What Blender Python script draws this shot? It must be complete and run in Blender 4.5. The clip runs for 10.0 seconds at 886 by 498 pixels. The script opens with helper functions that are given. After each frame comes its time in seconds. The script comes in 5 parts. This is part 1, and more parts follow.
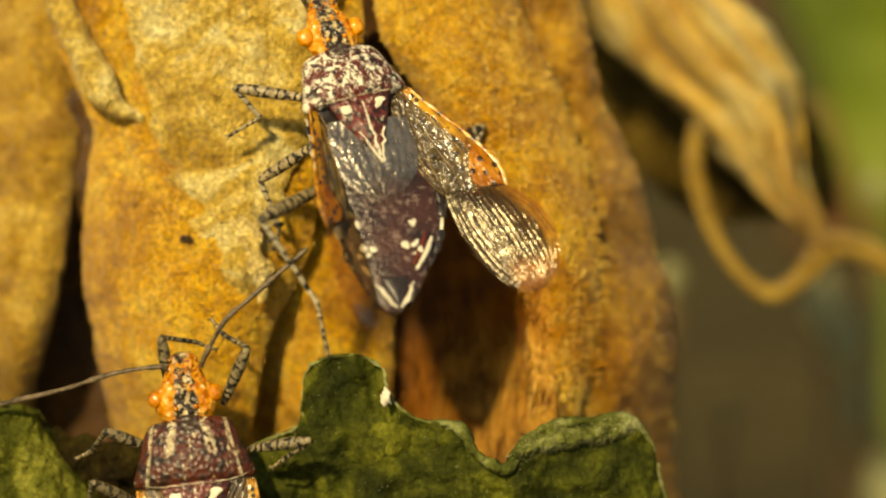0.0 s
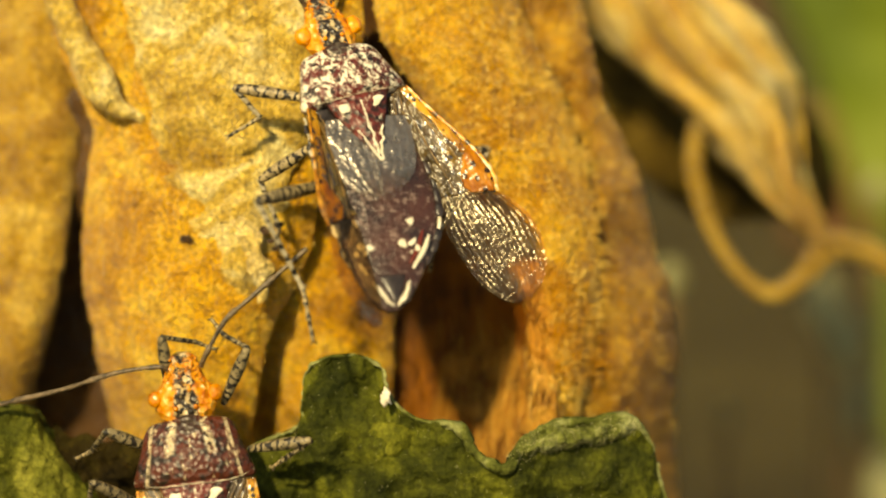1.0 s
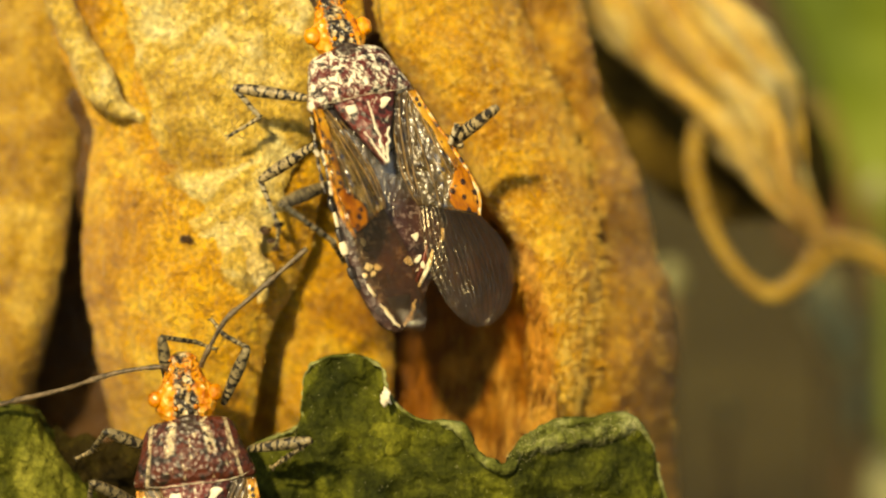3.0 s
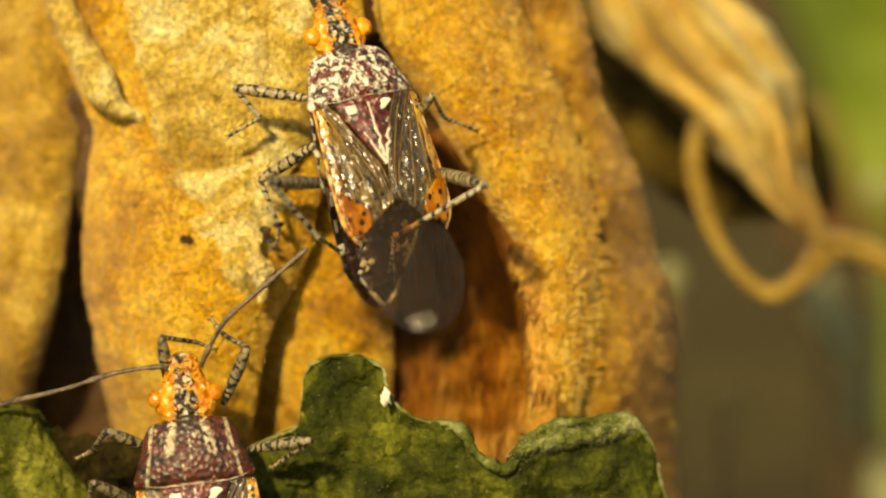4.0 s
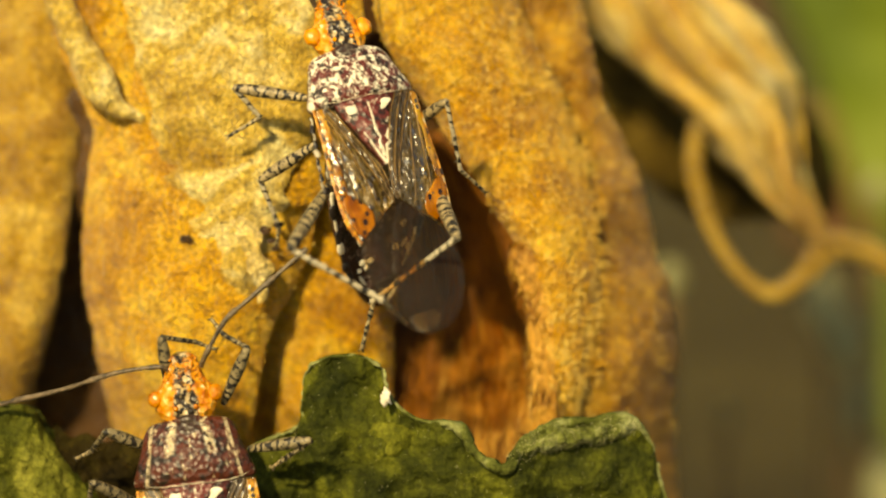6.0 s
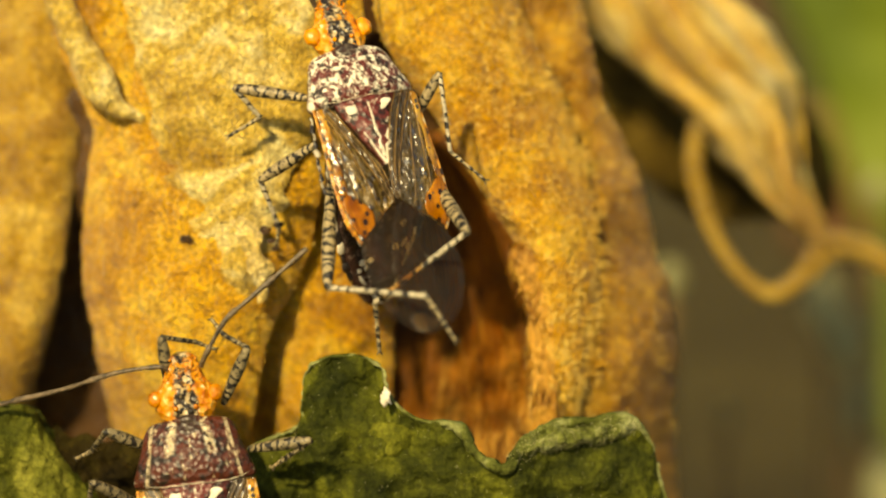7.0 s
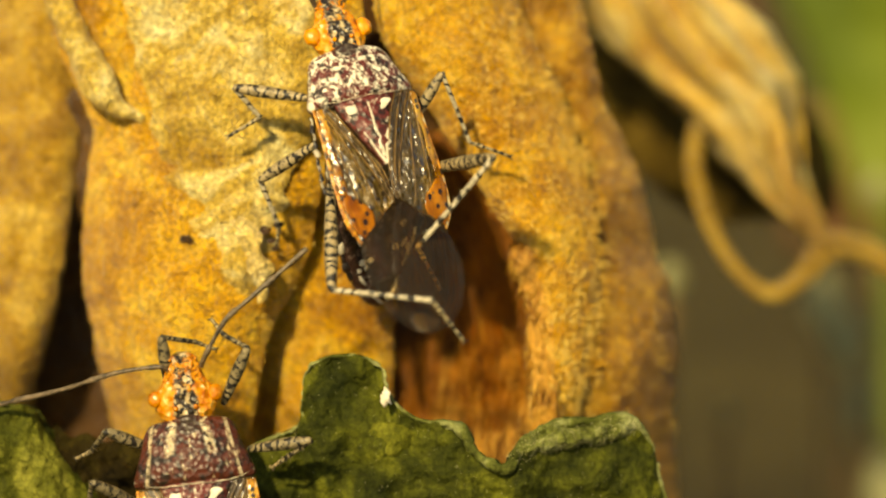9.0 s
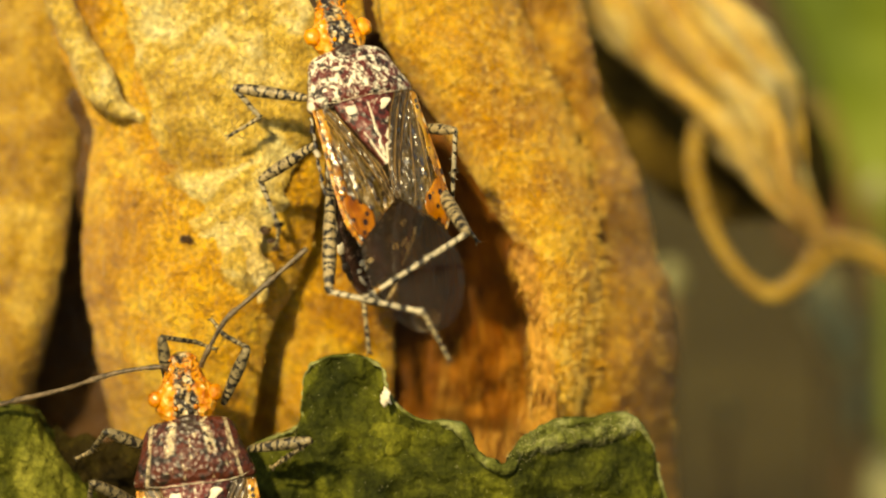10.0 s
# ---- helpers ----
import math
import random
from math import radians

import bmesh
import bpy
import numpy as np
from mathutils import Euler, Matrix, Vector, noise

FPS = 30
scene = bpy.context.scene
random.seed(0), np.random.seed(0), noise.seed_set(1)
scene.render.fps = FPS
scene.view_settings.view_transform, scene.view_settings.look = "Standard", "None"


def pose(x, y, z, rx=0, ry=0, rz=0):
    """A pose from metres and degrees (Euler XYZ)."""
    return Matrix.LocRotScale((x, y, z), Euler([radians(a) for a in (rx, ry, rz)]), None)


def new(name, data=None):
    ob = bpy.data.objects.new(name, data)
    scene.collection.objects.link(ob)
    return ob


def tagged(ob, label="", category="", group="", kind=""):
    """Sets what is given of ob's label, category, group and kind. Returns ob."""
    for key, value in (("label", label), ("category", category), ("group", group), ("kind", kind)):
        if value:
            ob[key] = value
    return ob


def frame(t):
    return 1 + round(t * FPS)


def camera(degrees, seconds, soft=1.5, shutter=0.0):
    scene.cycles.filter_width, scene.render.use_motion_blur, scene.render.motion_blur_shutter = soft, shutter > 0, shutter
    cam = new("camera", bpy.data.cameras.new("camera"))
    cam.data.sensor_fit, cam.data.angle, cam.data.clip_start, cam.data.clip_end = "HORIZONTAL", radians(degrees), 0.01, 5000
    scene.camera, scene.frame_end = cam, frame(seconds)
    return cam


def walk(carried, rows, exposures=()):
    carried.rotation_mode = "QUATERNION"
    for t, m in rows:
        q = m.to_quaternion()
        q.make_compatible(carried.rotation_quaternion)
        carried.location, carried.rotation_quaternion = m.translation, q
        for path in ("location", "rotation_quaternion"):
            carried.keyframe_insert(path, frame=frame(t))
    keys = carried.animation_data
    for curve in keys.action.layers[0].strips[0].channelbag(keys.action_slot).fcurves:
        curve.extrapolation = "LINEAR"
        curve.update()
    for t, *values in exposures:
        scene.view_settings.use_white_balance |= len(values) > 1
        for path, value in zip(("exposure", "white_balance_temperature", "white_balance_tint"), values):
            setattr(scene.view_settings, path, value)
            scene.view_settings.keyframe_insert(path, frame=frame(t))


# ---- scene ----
cam = camera(12, 10.0, soft=2.1)
MM = 0.001
# The stage: x across, y up the pod, z towards the lens; it leans back, so that the camera looks down on it.
STAGE = pose(0, 0, 0.32, 70, 0, 0)


def stage(x, y, z):
    """A shift on the stage, in millimetres."""
    return Matrix.Translation((x * MM, y * MM, z * MM))


EYE = STAGE @ stage(0, 0, 93.24)
walk(cam, [(0, EYE), (10, EYE)], exposures=[(0, -0.05, 9500, 5), (0.3, 0.1, 9500, 5), (0.8, 0.22, 9500, 5), (10, 0.22, 9500, 5)])
cam.data.dof.use_dof = True
cam.data.dof.focus_distance = 0.0928
cam.data.dof.aperture_fstop = 45

# ---- light ----
SUN_WAY = STAGE.to_3x3() @ Vector((-0.33, 0.48, 1.0)).normalized()
world = bpy.data.worlds.new("sky")
scene.world = world
world.use_nodes = True
sky = world.node_tree.nodes.new("ShaderNodeTexSky")
sky.sky_type, sky.sun_disc = "NISHITA", False
sky.sun_elevation = math.asin(SUN_WAY.z)
sky.sun_rotation = math.atan2(SUN_WAY.x, SUN_WAY.y)
world.node_tree.links.new(sky.outputs[0], world.node_tree.nodes["Background"].inputs[0])
world.node_tree.nodes["Background"].inputs[1].default_value = 0.11
sun = new("sun", bpy.data.lights.new("sun", "SUN"))
sun.data.energy, sun.data.angle, sun.data.color = 4.85, radians(3.0), (1.0, 0.9, 0.64)
sun.rotation_mode = "QUATERNION"
sun.rotation_quaternion = SUN_WAY.to_track_quat("Z", "Y")


# ---- materials ----
class Paint:
    """A node material in millimetres of the thing's own space."""

    def __init__(self, name, rough=0.6, gloss=0.5):
        self.m = bpy.data.materials.new(name)
        self.m.use_nodes = True
        self.t = self.m.node_tree
        self.b = self.t.nodes["Principled BSDF"]
        self.b.inputs["Roughness"].default_value = rough
        self.b.inputs["Specular IOR Level"].default_value = gloss
        co = self.t.nodes.new("ShaderNodeTexCoord")
        mp = self.node("ShaderNodeMapping")
        mp.inputs["Scale"].default_value = (1000, 1000, 1000)
        self.link(co.outputs["Object"], mp.inputs["Vector"])
        self.co = mp.outputs[0]

    def node(self, kind):
        return self.t.nodes.new(kind)

    def link(self, a, b):
        self.t.links.new(a, b)

    def noise(self, scale, detail=4, rough=0.6, stretch=None, warp=0.0):
        n = self.node("ShaderNodeTexNoise")
        n.inputs["Scale"].default_value = scale
        n.inputs["Detail"].default_value = detail
        n.inputs["Roughness"].default_value = rough
        n.inputs["Distortion"].default_value = warp
        self.link(self.stretched(stretch), n.inputs["Vector"])
        return n.outputs["Fac"]

    def stretched(self, stretch):
        if not stretch:
            return self.co
        mp = self.node("ShaderNodeMapping")
        mp.inputs["Scale"].default_value = stretch
        self.link(self.co, mp.inputs["Vector"])
        return mp.outputs[0]

    def cells(self, scale, feature="F1", stretch=None):
        n = self.node("ShaderNodeTexVoronoi")
        n.feature = feature
        n.inputs["Scale"].default_value = scale
        self.link(self.stretched(stretch), n.inputs["Vector"])
        return n.outputs["Distance"]

    def bands(self, scale, warp=1.0, axis="X"):
        n = self.node("ShaderNodeTexWave")
        n.bands_direction = axis
        n.inputs["Scale"].default_value = scale
        n.inputs["Distortion"].default_value = warp
        n.inputs["Detail"].default_value = 2
        n.inputs["Detail Scale"].default_value = 2.5
        self.link(self.co, n.inputs["Vector"])
        return n.outputs["Fac"]

    def ramp(self, fac, *stops):
        r = self.node("ShaderNodeValToRGB")
        e = r.color_ramp.elements
        while len(e) < len(stops):
            e.new(0.5)
        for k, (p, c) in enumerate(stops):
            e[k].position = p
            e[k].color = (*c, 1) if isinstance(c, tuple) else (c, c, c, 1)
        self.link(fac, r.inputs[0])
        return r.outputs[0]

    def mix(self, fac, a, b, how="MIX"):
        n = self.node("ShaderNodeMix")
        n.data_type, n.blend_type = "RGBA", how
        for value, k in ((fac, 0), (a, 6), (b, 7)):
            if isinstance(value, bpy.types.NodeSocket):
                self.link(value, n.inputs[k])
            else:
                n.inputs[k].default_value = (*value, 1) if isinstance(value, tuple) else value
        return n.outputs[2]

    def sums(self, how, a, b=0.0):
        n = self.node("ShaderNodeMath")
        n.operation = how
        for value, k in ((a, 0), (b, 1)):
            if isinstance(value, bpy.types.NodeSocket):
                self.link(value, n.inputs[k])
            else:
                n.inputs[k].default_value = value
        return n.outputs[0]

    def axis(self, k):
        n = self.node("ShaderNodeSeparateXYZ")
        self.link(self.co, n.inputs[0])
        return n.outputs[k]

    def colour(self, c):
        self.link(c, self.b.inputs["Base Color"])
        return self

    def relief(self, fac, strength=0.5, depth=0.05):
        n = self.node("ShaderNodeBump")
        n.inputs["Strength"].default_value = strength
        n.inputs["Distance"].default_value = depth * MM
        self.link(fac, n.inputs["Height"])
        old = self.b.inputs["Normal"].links
        if old:
            self.link(old[0].from_socket, n.inputs["Normal"])
        self.link(n.outputs[0], self.b.inputs["Normal"])
        return self

    def set(self, **values):
        for key, value in values.items():
            self.b.inputs[key.replace("_", " ")].default_value = value
        return self


def felt(name, deep, mid, pale, speck=0.7, sheen=0.3):
    """Dry, downy pod wall."""
    p = Paint(name, 0.85, 0.12)
    broad = p.ramp(p.noise(0.6, 6, 0.68, None, 0.8), (0.36, deep), (0.5, mid), (0.65, pale))
    middle = p.ramp(p.noise(2.6, 5, 0.7, (1, 0.7, 1), 0.4), (0.3, (0.6, 0.5, 0.35)), (0.55, (1.0, 1.0, 1.0)), (0.75, (1.15, 1.2, 1.3)))
    fine = p.ramp(p.noise(7.5, 5, 0.75), (0.34, (0.42, 0.34, 0.22)), (0.48, (0.95, 0.95, 0.92)), (0.66, (1.5, 1.55, 1.6)))
    c = p.mix(speck, p.mix(speck, broad, middle, "MULTIPLY"), fine, "MULTIPLY")
    grains = p.ramp(p.noise(13, 3, 0.7), (0.36, (0.5, 0.42, 0.3)), (0.5, (1.0, 1.0, 1.0)), (0.64, (1.5, 1.55, 1.6)))
    c = p.mix(speck * 0.8, c, grains, "MULTIPLY")
    spots = p.ramp(p.noise(3.2, 3, 0.7), (0.64, 0.0), (0.76, 1.0))
    c = p.mix(p.sums("MULTIPLY", spots, 0.4), c, (0.17, 0.06, 0.006))
    p.colour(c)
    p.relief(p.noise(1.8, 5, 0.65, (1.2, 0.8, 1)), 0.9, 0.5)
    p.relief(p.noise(4.2, 4, 0.6), 0.8, 0.18)
    p.relief(p.cells(6.5), 0.3, 0.07)
    p.relief(p.noise(11, 3, 0.75), 1.0, 0.13)
    p.set(Sheen_Weight=sheen, Sheen_Roughness=0.4)
    return p.m


GOLD = felt("golden_felt", (0.42, 0.185, 0.006), (0.69, 0.355, 0.016), (0.8, 0.52, 0.06))
AMBER = felt("amber_felt", (0.4, 0.17, 0.004), (0.65, 0.33, 0.011), (0.8, 0.5, 0.045), 0.8)
TAN = felt("weathered_skin", (0.32, 0.16, 0.012), (0.54, 0.31, 0.034), (0.68, 0.45, 0.09), 0.6)
TAWNY = felt("tawny_felt", (0.24, 0.1, 0.003), (0.44, 0.2, 0.008), (0.62, 0.33, 0.028), 0.7)
STRAW = felt("straw_skin", (0.46, 0.265, 0.026), (0.7, 0.475, 0.09), (0.93, 0.8, 0.38), 0.65)
CREAM = felt("cream_skin", (0.55, 0.35, 0.06), (0.76, 0.55, 0.17), (0.86, 0.72, 0.36), 0.7)
# Real brown on the crumbs; on the split's sheet it paints the shade.
BROWN_AND_SHADE = felt("brown_crumb_and_shade", (0.045, 0.017, 0.0015), (0.1, 0.04, 0.003), (0.18, 0.08, 0.008))
SHADE = felt("hollow_shade", (0.05, 0.018, 0.002), (0.095, 0.036, 0.004), (0.17, 0.07, 0.009), 0.7, 0.1)
HUSK = felt("dry_bract_skin", (0.58, 0.32, 0.03), (0.8, 0.53, 0.1), (0.92, 0.74, 0.3), 0.4)
SHADED_HUSK = felt("shaded_husk", (0.012, 0.008, 0.0015), (0.03, 0.02, 0.003), (0.065, 0.05, 0.008), 0.5, 0.0)
GAP_SHADE = felt("gap_shade", (0.06, 0.038, 0.007), (0.14, 0.088, 0.016), (0.24, 0.155, 0.028), 0.4, 0.0)
TENDRIL = felt("tendril_skin", (0.24, 0.135, 0.013), (0.4, 0.24, 0.032), (0.55, 0.37, 0.075), 0.4)


def make_leaf(name, deep, mid, pale):
    p = Paint(name, 0.8, 0.12)
    c = p.ramp(p.noise(0.8, 5, 0.6, None, 0.5), (0.34, deep), (0.5, mid), (0.68, pale))
    grain = p.ramp(p.noise(8, 5, 0.75), (0.32, 0.4), (0.5, 0.95), (0.68, 1.6))
    c = p.mix(0.8, c, grain, "MULTIPLY")
    bits = p.ramp(p.cells(5.5), (0.03, 1.0), (0.1, 0.0))
    c = p.mix(p.sums("MULTIPLY", bits, 0.35), c, (0.4, 0.4, 0.2))
    p.colour(c)
    p.relief(p.noise(1.8, 5, 0.65), 0.8, 0.3)
    p.relief(p.cells(7), 0.4, 0.06)
    p.set(Subsurface_Weight=0.0)
    return p.m


LEAF = make_leaf("leaf_green", (0.012, 0.016, 0.002), (0.033, 0.038, 0.004), (0.105, 0.11, 0.012))
LEAF_PALE = make_leaf("leaf_pale_green", (0.028, 0.03, 0.003), (0.072, 0.076, 0.007), (0.16, 0.16, 0.02))
LOBE = make_leaf("lobe_yellow_green", (0.03, 0.035, 0.004), (0.08, 0.084, 0.01), (0.2, 0.195, 0.035))
RIM = make_leaf("leaf_margin", (0.035, 0.042, 0.006), (0.1, 0.11, 0.024), (0.34, 0.35, 0.15))


def make_far_leaf():
    p = Paint("far_leaf", 0.6, 0.3)
    c = p.ramp(p.noise(0.16, 3, 0.6), (0.38, (0.07, 0.1, 0.009)), (0.5, (0.115, 0.155, 0.014)), (0.62, (0.2, 0.24, 0.045)))
    return p.colour(c).relief(p.noise(0.3, 3), 0.3, 0.5).m


FAR_LEAF = make_far_leaf()


def make_soil():
    p = Paint("soil", 0.9, 0.2)
    c = p.ramp(p.noise(0.035, 6, 0.7), (0.38, (0.01, 0.007, 0.0015)), (0.48, (0.034, 0.024, 0.006)), (0.58, (0.11, 0.082, 0.024)))
    p.colour(c).relief(p.noise(0.05, 6, 0.7), 1.0, 8)
    return p.m


SOIL = make_soil()


def make_plain_down():
    p = Paint("golden_down", 0.5, 0.3)
    return p.colour(p.ramp(p.noise(3, 2), (0.35, (0.6, 0.3, 0.02)), (0.65, (0.85, 0.6, 0.16)))).m


def make_pale_down():
    p = Paint("pale_down", 0.5, 0.3)
    return p.colour(p.ramp(p.noise(3, 2), (0.35, (0.2, 0.19, 0.06)), (0.65, (0.55, 0.52, 0.28)))).m


def make_hair(name, dark, mid, bright):
    """Silky hair, each strand of its own shade."""
    p = Paint(name, 0.45, 0.4)
    own = p.node("ShaderNodeNewGeometry").outputs["Random Per Island"]
    return p.colour(p.mix(0.4, p.ramp(own, (0.0, dark), (0.55, mid), (1.0, bright)), p.ramp(p.noise(1.4, 2), (0.35, dark), (0.65, bright)))).m


SHADED_HAIR = make_hair("pod_hair", (0.04, 0.012, 0.001), (0.19, 0.056, 0.004), (0.55, 0.19, 0.016))
AMBER_HAIR = make_hair("amber_hair", (0.05, 0.015, 0.001), (0.46, 0.17, 0.01), (0.88, 0.5, 0.1))
FUZZ = make_plain_down()
PALE_DOWN = make_pale_down()


def make_mottle(name, red, white, cut, stretch=(1.1, 0.85, 1.0), pitted=0.8, striped=False, fine=4.6):
    """Maroon and black shell with chalky blotches and pits, and a pale line down the middle."""
    p = Paint(name, 0.42, 0.5)
    ground_c = p.ramp(p.noise(4.0, 3, 0.6), (0.4, (0.018, 0.01, 0.006)), (0.52, red))
    blot = p.ramp(p.noise(fine, 7, 0.75, stretch, 0.5), (cut, 0.0), (cut + 0.06, 1.0))
    middle = p.sums("MULTIPLY", p.ramp(p.sums("ABSOLUTE", p.axis(0)), (0.01, 1.0), (0.03, 0.0)), p.ramp(p.noise(5, 3), (0.48, 0.0), (0.56, 1.0)))
    chalk = p.sums("MAXIMUM", blot, middle)
    if striped:
        wide = p.sums("ADD", p.sums("ABSOLUTE", p.axis(0)), p.sums("MULTIPLY", p.axis(1), 0.18))
        stripe = p.ramp(wide, (0.38, 0.0), (0.44, 1.0), (0.56, 1.0), (0.62, 0.0))
        flank = p.ramp(wide, (0.9, 0.0), (0.95, 1.0), (1.02, 1.0), (1.08, 0.0))
        ahead = p.ramp(p.axis(1), (0.08, 0.0), (0.2, 1.0))
        broken = p.ramp(p.noise(6, 4, 0.7), (0.42, 0.0), (0.52, 1.0))
        chalk = p.sums("MAXIMUM", chalk, p.sums("MULTIPLY", p.sums("MAXIMUM", p.sums("MULTIPLY", stripe, ahead), flank), broken))
    c = p.mix(chalk, ground_c, white)
    pits = p.ramp(p.cells(9.0), (0.2, 1.0), (0.32, 0.0))
    c = p.mix(p.sums("MULTIPLY", pits, pitted), c, (0.012, 0.008, 0.008))
    neck = p.sums("MULTIPLY", p.ramp(p.sums("MULTIPLY", p.axis(1), 0.5), (0.2, 0.0), (0.34, 1.0)), p.ramp(p.sums("ABSOLUTE", p.axis(0)), (0.06, 1.0), (0.34, 0.0)))
    neck = p.ramp(p.sums("MULTIPLY", neck, p.noise(5, 3, 0.7)), (0.2, 0.0), (0.3, 1.0))
    c = p.mix(p.sums("MULTIPLY", neck, 0.85), c, (0.03, 0.018, 0.012))
    p.colour(c).relief(p.cells(7.5), 0.7, 0.06)
    p.relief(p.noise(12, 3), 0.3, 0.03)
    return p.m


SHELL = make_mottle("mottled_shell", (0.12, 0.02, 0.015), (0.78, 0.72, 0.56), 0.495, (1.1, 0.8, 1.0), 0.85, False, 6.6)
SHELL_RED = make_mottle("mottled_red_shell", (0.13, 0.02, 0.015), (0.68, 0.6, 0.46), 0.57)

SHELL_DARK = make_mottle("dark_pitted_shell", (0.07, 0.02, 0.01), (0.45, 0.38, 0.27), 0.58)
SHELL_STREAK = make_mottle("streaked_red_shell", (0.085, 0.018, 0.008), (0.48, 0.39, 0.24), 0.575, (0.9, 0.4, 0.8), 0.55, True)


def make_plain(name, a, b, scale, rough, gloss=0.5, bump=0.3):
    p = Paint(name, rough, gloss)
    p.colour(p.ramp(p.noise(scale, 4, 0.65), (0.35, a), (0.65, b)))
    p.relief(p.noise(scale * 2.5, 3), bump, 0.04)
    return p.m


def make_head(name, dim, ahead):
    p = Paint(name, 0.35, 0.5)
    tones = [tuple(v * dim for v in c) for c in ((0.52, 0.13, 0.006), (0.8, 0.32, 0.02), (0.85, 0.55, 0.15))]
    c = p.ramp(p.noise(4, 4, 0.6), (0.35, tones[0]), (0.55, tones[1]), (0.68, tones[2]))
    top = p.ramp(p.sums("ABSOLUTE", p.axis(0)), (0.16, 1.0), (0.44, 0.0))
    behind = p.ramp(p.sums("MULTIPLY", p.axis(1), 0.4), (0.5, 1.0), (0.62, ahead))
    ragged = p.ramp(p.sums("MULTIPLY", p.sums("MULTIPLY", top, behind), p.noise(5, 4, 0.7)), (0.24, 0.0), (0.32, 1.0))
    spots = p.ramp(p.noise(7, 4, 0.7), (0.49, 0.0), (0.58, 1.0))
    dark = p.mix(spots, (0.02, 0.014, 0.01), (0.5, 0.38, 0.2))
    p.colour(p.mix(ragged, c, dark))
    p.relief(p.cells(6), 0.9, 0.1)
    return p.m


ORANGE = make_head("orange_head", 0.88, 0.68)
ORANGE_DARK = make_head("dark_orange_head", 0.8, 0.62)
EYE_SKIN = make_plain("eye_orange", (0.6, 0.16, 0.004), (0.9, 0.38, 0.02), 5, 0.14, 0.8, 0.5)
EYE_DULL = make_plain("eye_dull_orange", (0.4, 0.1, 0.004), (0.66, 0.26, 0.015), 5, 0.2, 0.7, 0.5)
CHALK = make_plain("chalky_white", (0.6, 0.53, 0.38), (0.8, 0.74, 0.6), 6, 0.5)
RIM_LINE = make_plain("broken_pale_rim", (0.05, 0.025, 0.015), (0.62, 0.54, 0.38), 3, 0.45)
BLACK = make_plain("shell_black", (0.012, 0.01, 0.01), (0.04, 0.03, 0.028), 5, 0.3)
RED = make_plain("shell_red", (0.07, 0.01, 0.006), (0.17, 0.022, 0.01), 5, 0.35)
VEIN = make_plain("wing_vein", (0.04, 0.02, 0.008), (0.3, 0.17, 0.045), 3.4, 0.4, 0.4)
FINE_VEIN = make_plain("membrane_vein", (0.012, 0.008, 0.005), (0.03, 0.02, 0.012), 4, 0.6, 0.15, 0.15)
FEELER = make_plain("feeler_brown", (0.025, 0.018, 0.01), (0.2, 0.14, 0.08), 7, 0.5)


def make_legs(name, often, dark, pale_c):
    p = Paint(name, 0.45, 0.4)
    rings = p.ramp(p.bands(often, 7.5), (dark, 0.0), (dark + 0.14, 1.0))
    breaks = p.ramp(p.noise(5, 3, 0.6), (0.36, 1.0), (0.44, 0.0))
    specks = p.ramp(p.noise(11, 3, 0.6), (0.3, 0.0), (0.38, 1.0))
    pale = p.ramp(p.noise(6, 4), (0.3, tuple(v * 0.42 for v in pale_c)), (0.7, pale_c))
    keep = p.sums("MULTIPLY", p.sums("MAXIMUM", rings, breaks), specks)
    c = p.mix(keep, (0.016, 0.013, 0.01), pale)
    p.colour(c).relief(p.noise(9, 3), 0.5, 0.05)
    return p.m


LEG = make_legs("banded_leg", 1.6, 0.44, (0.44, 0.34, 0.18))
LEG_DARK = make_legs("dark_banded_leg", 1.6, 0.5, (0.3, 0.24, 0.13))
SHIN = make_legs("pale_blotched_leg", 1.05, 0.27, (0.62, 0.53, 0.36))


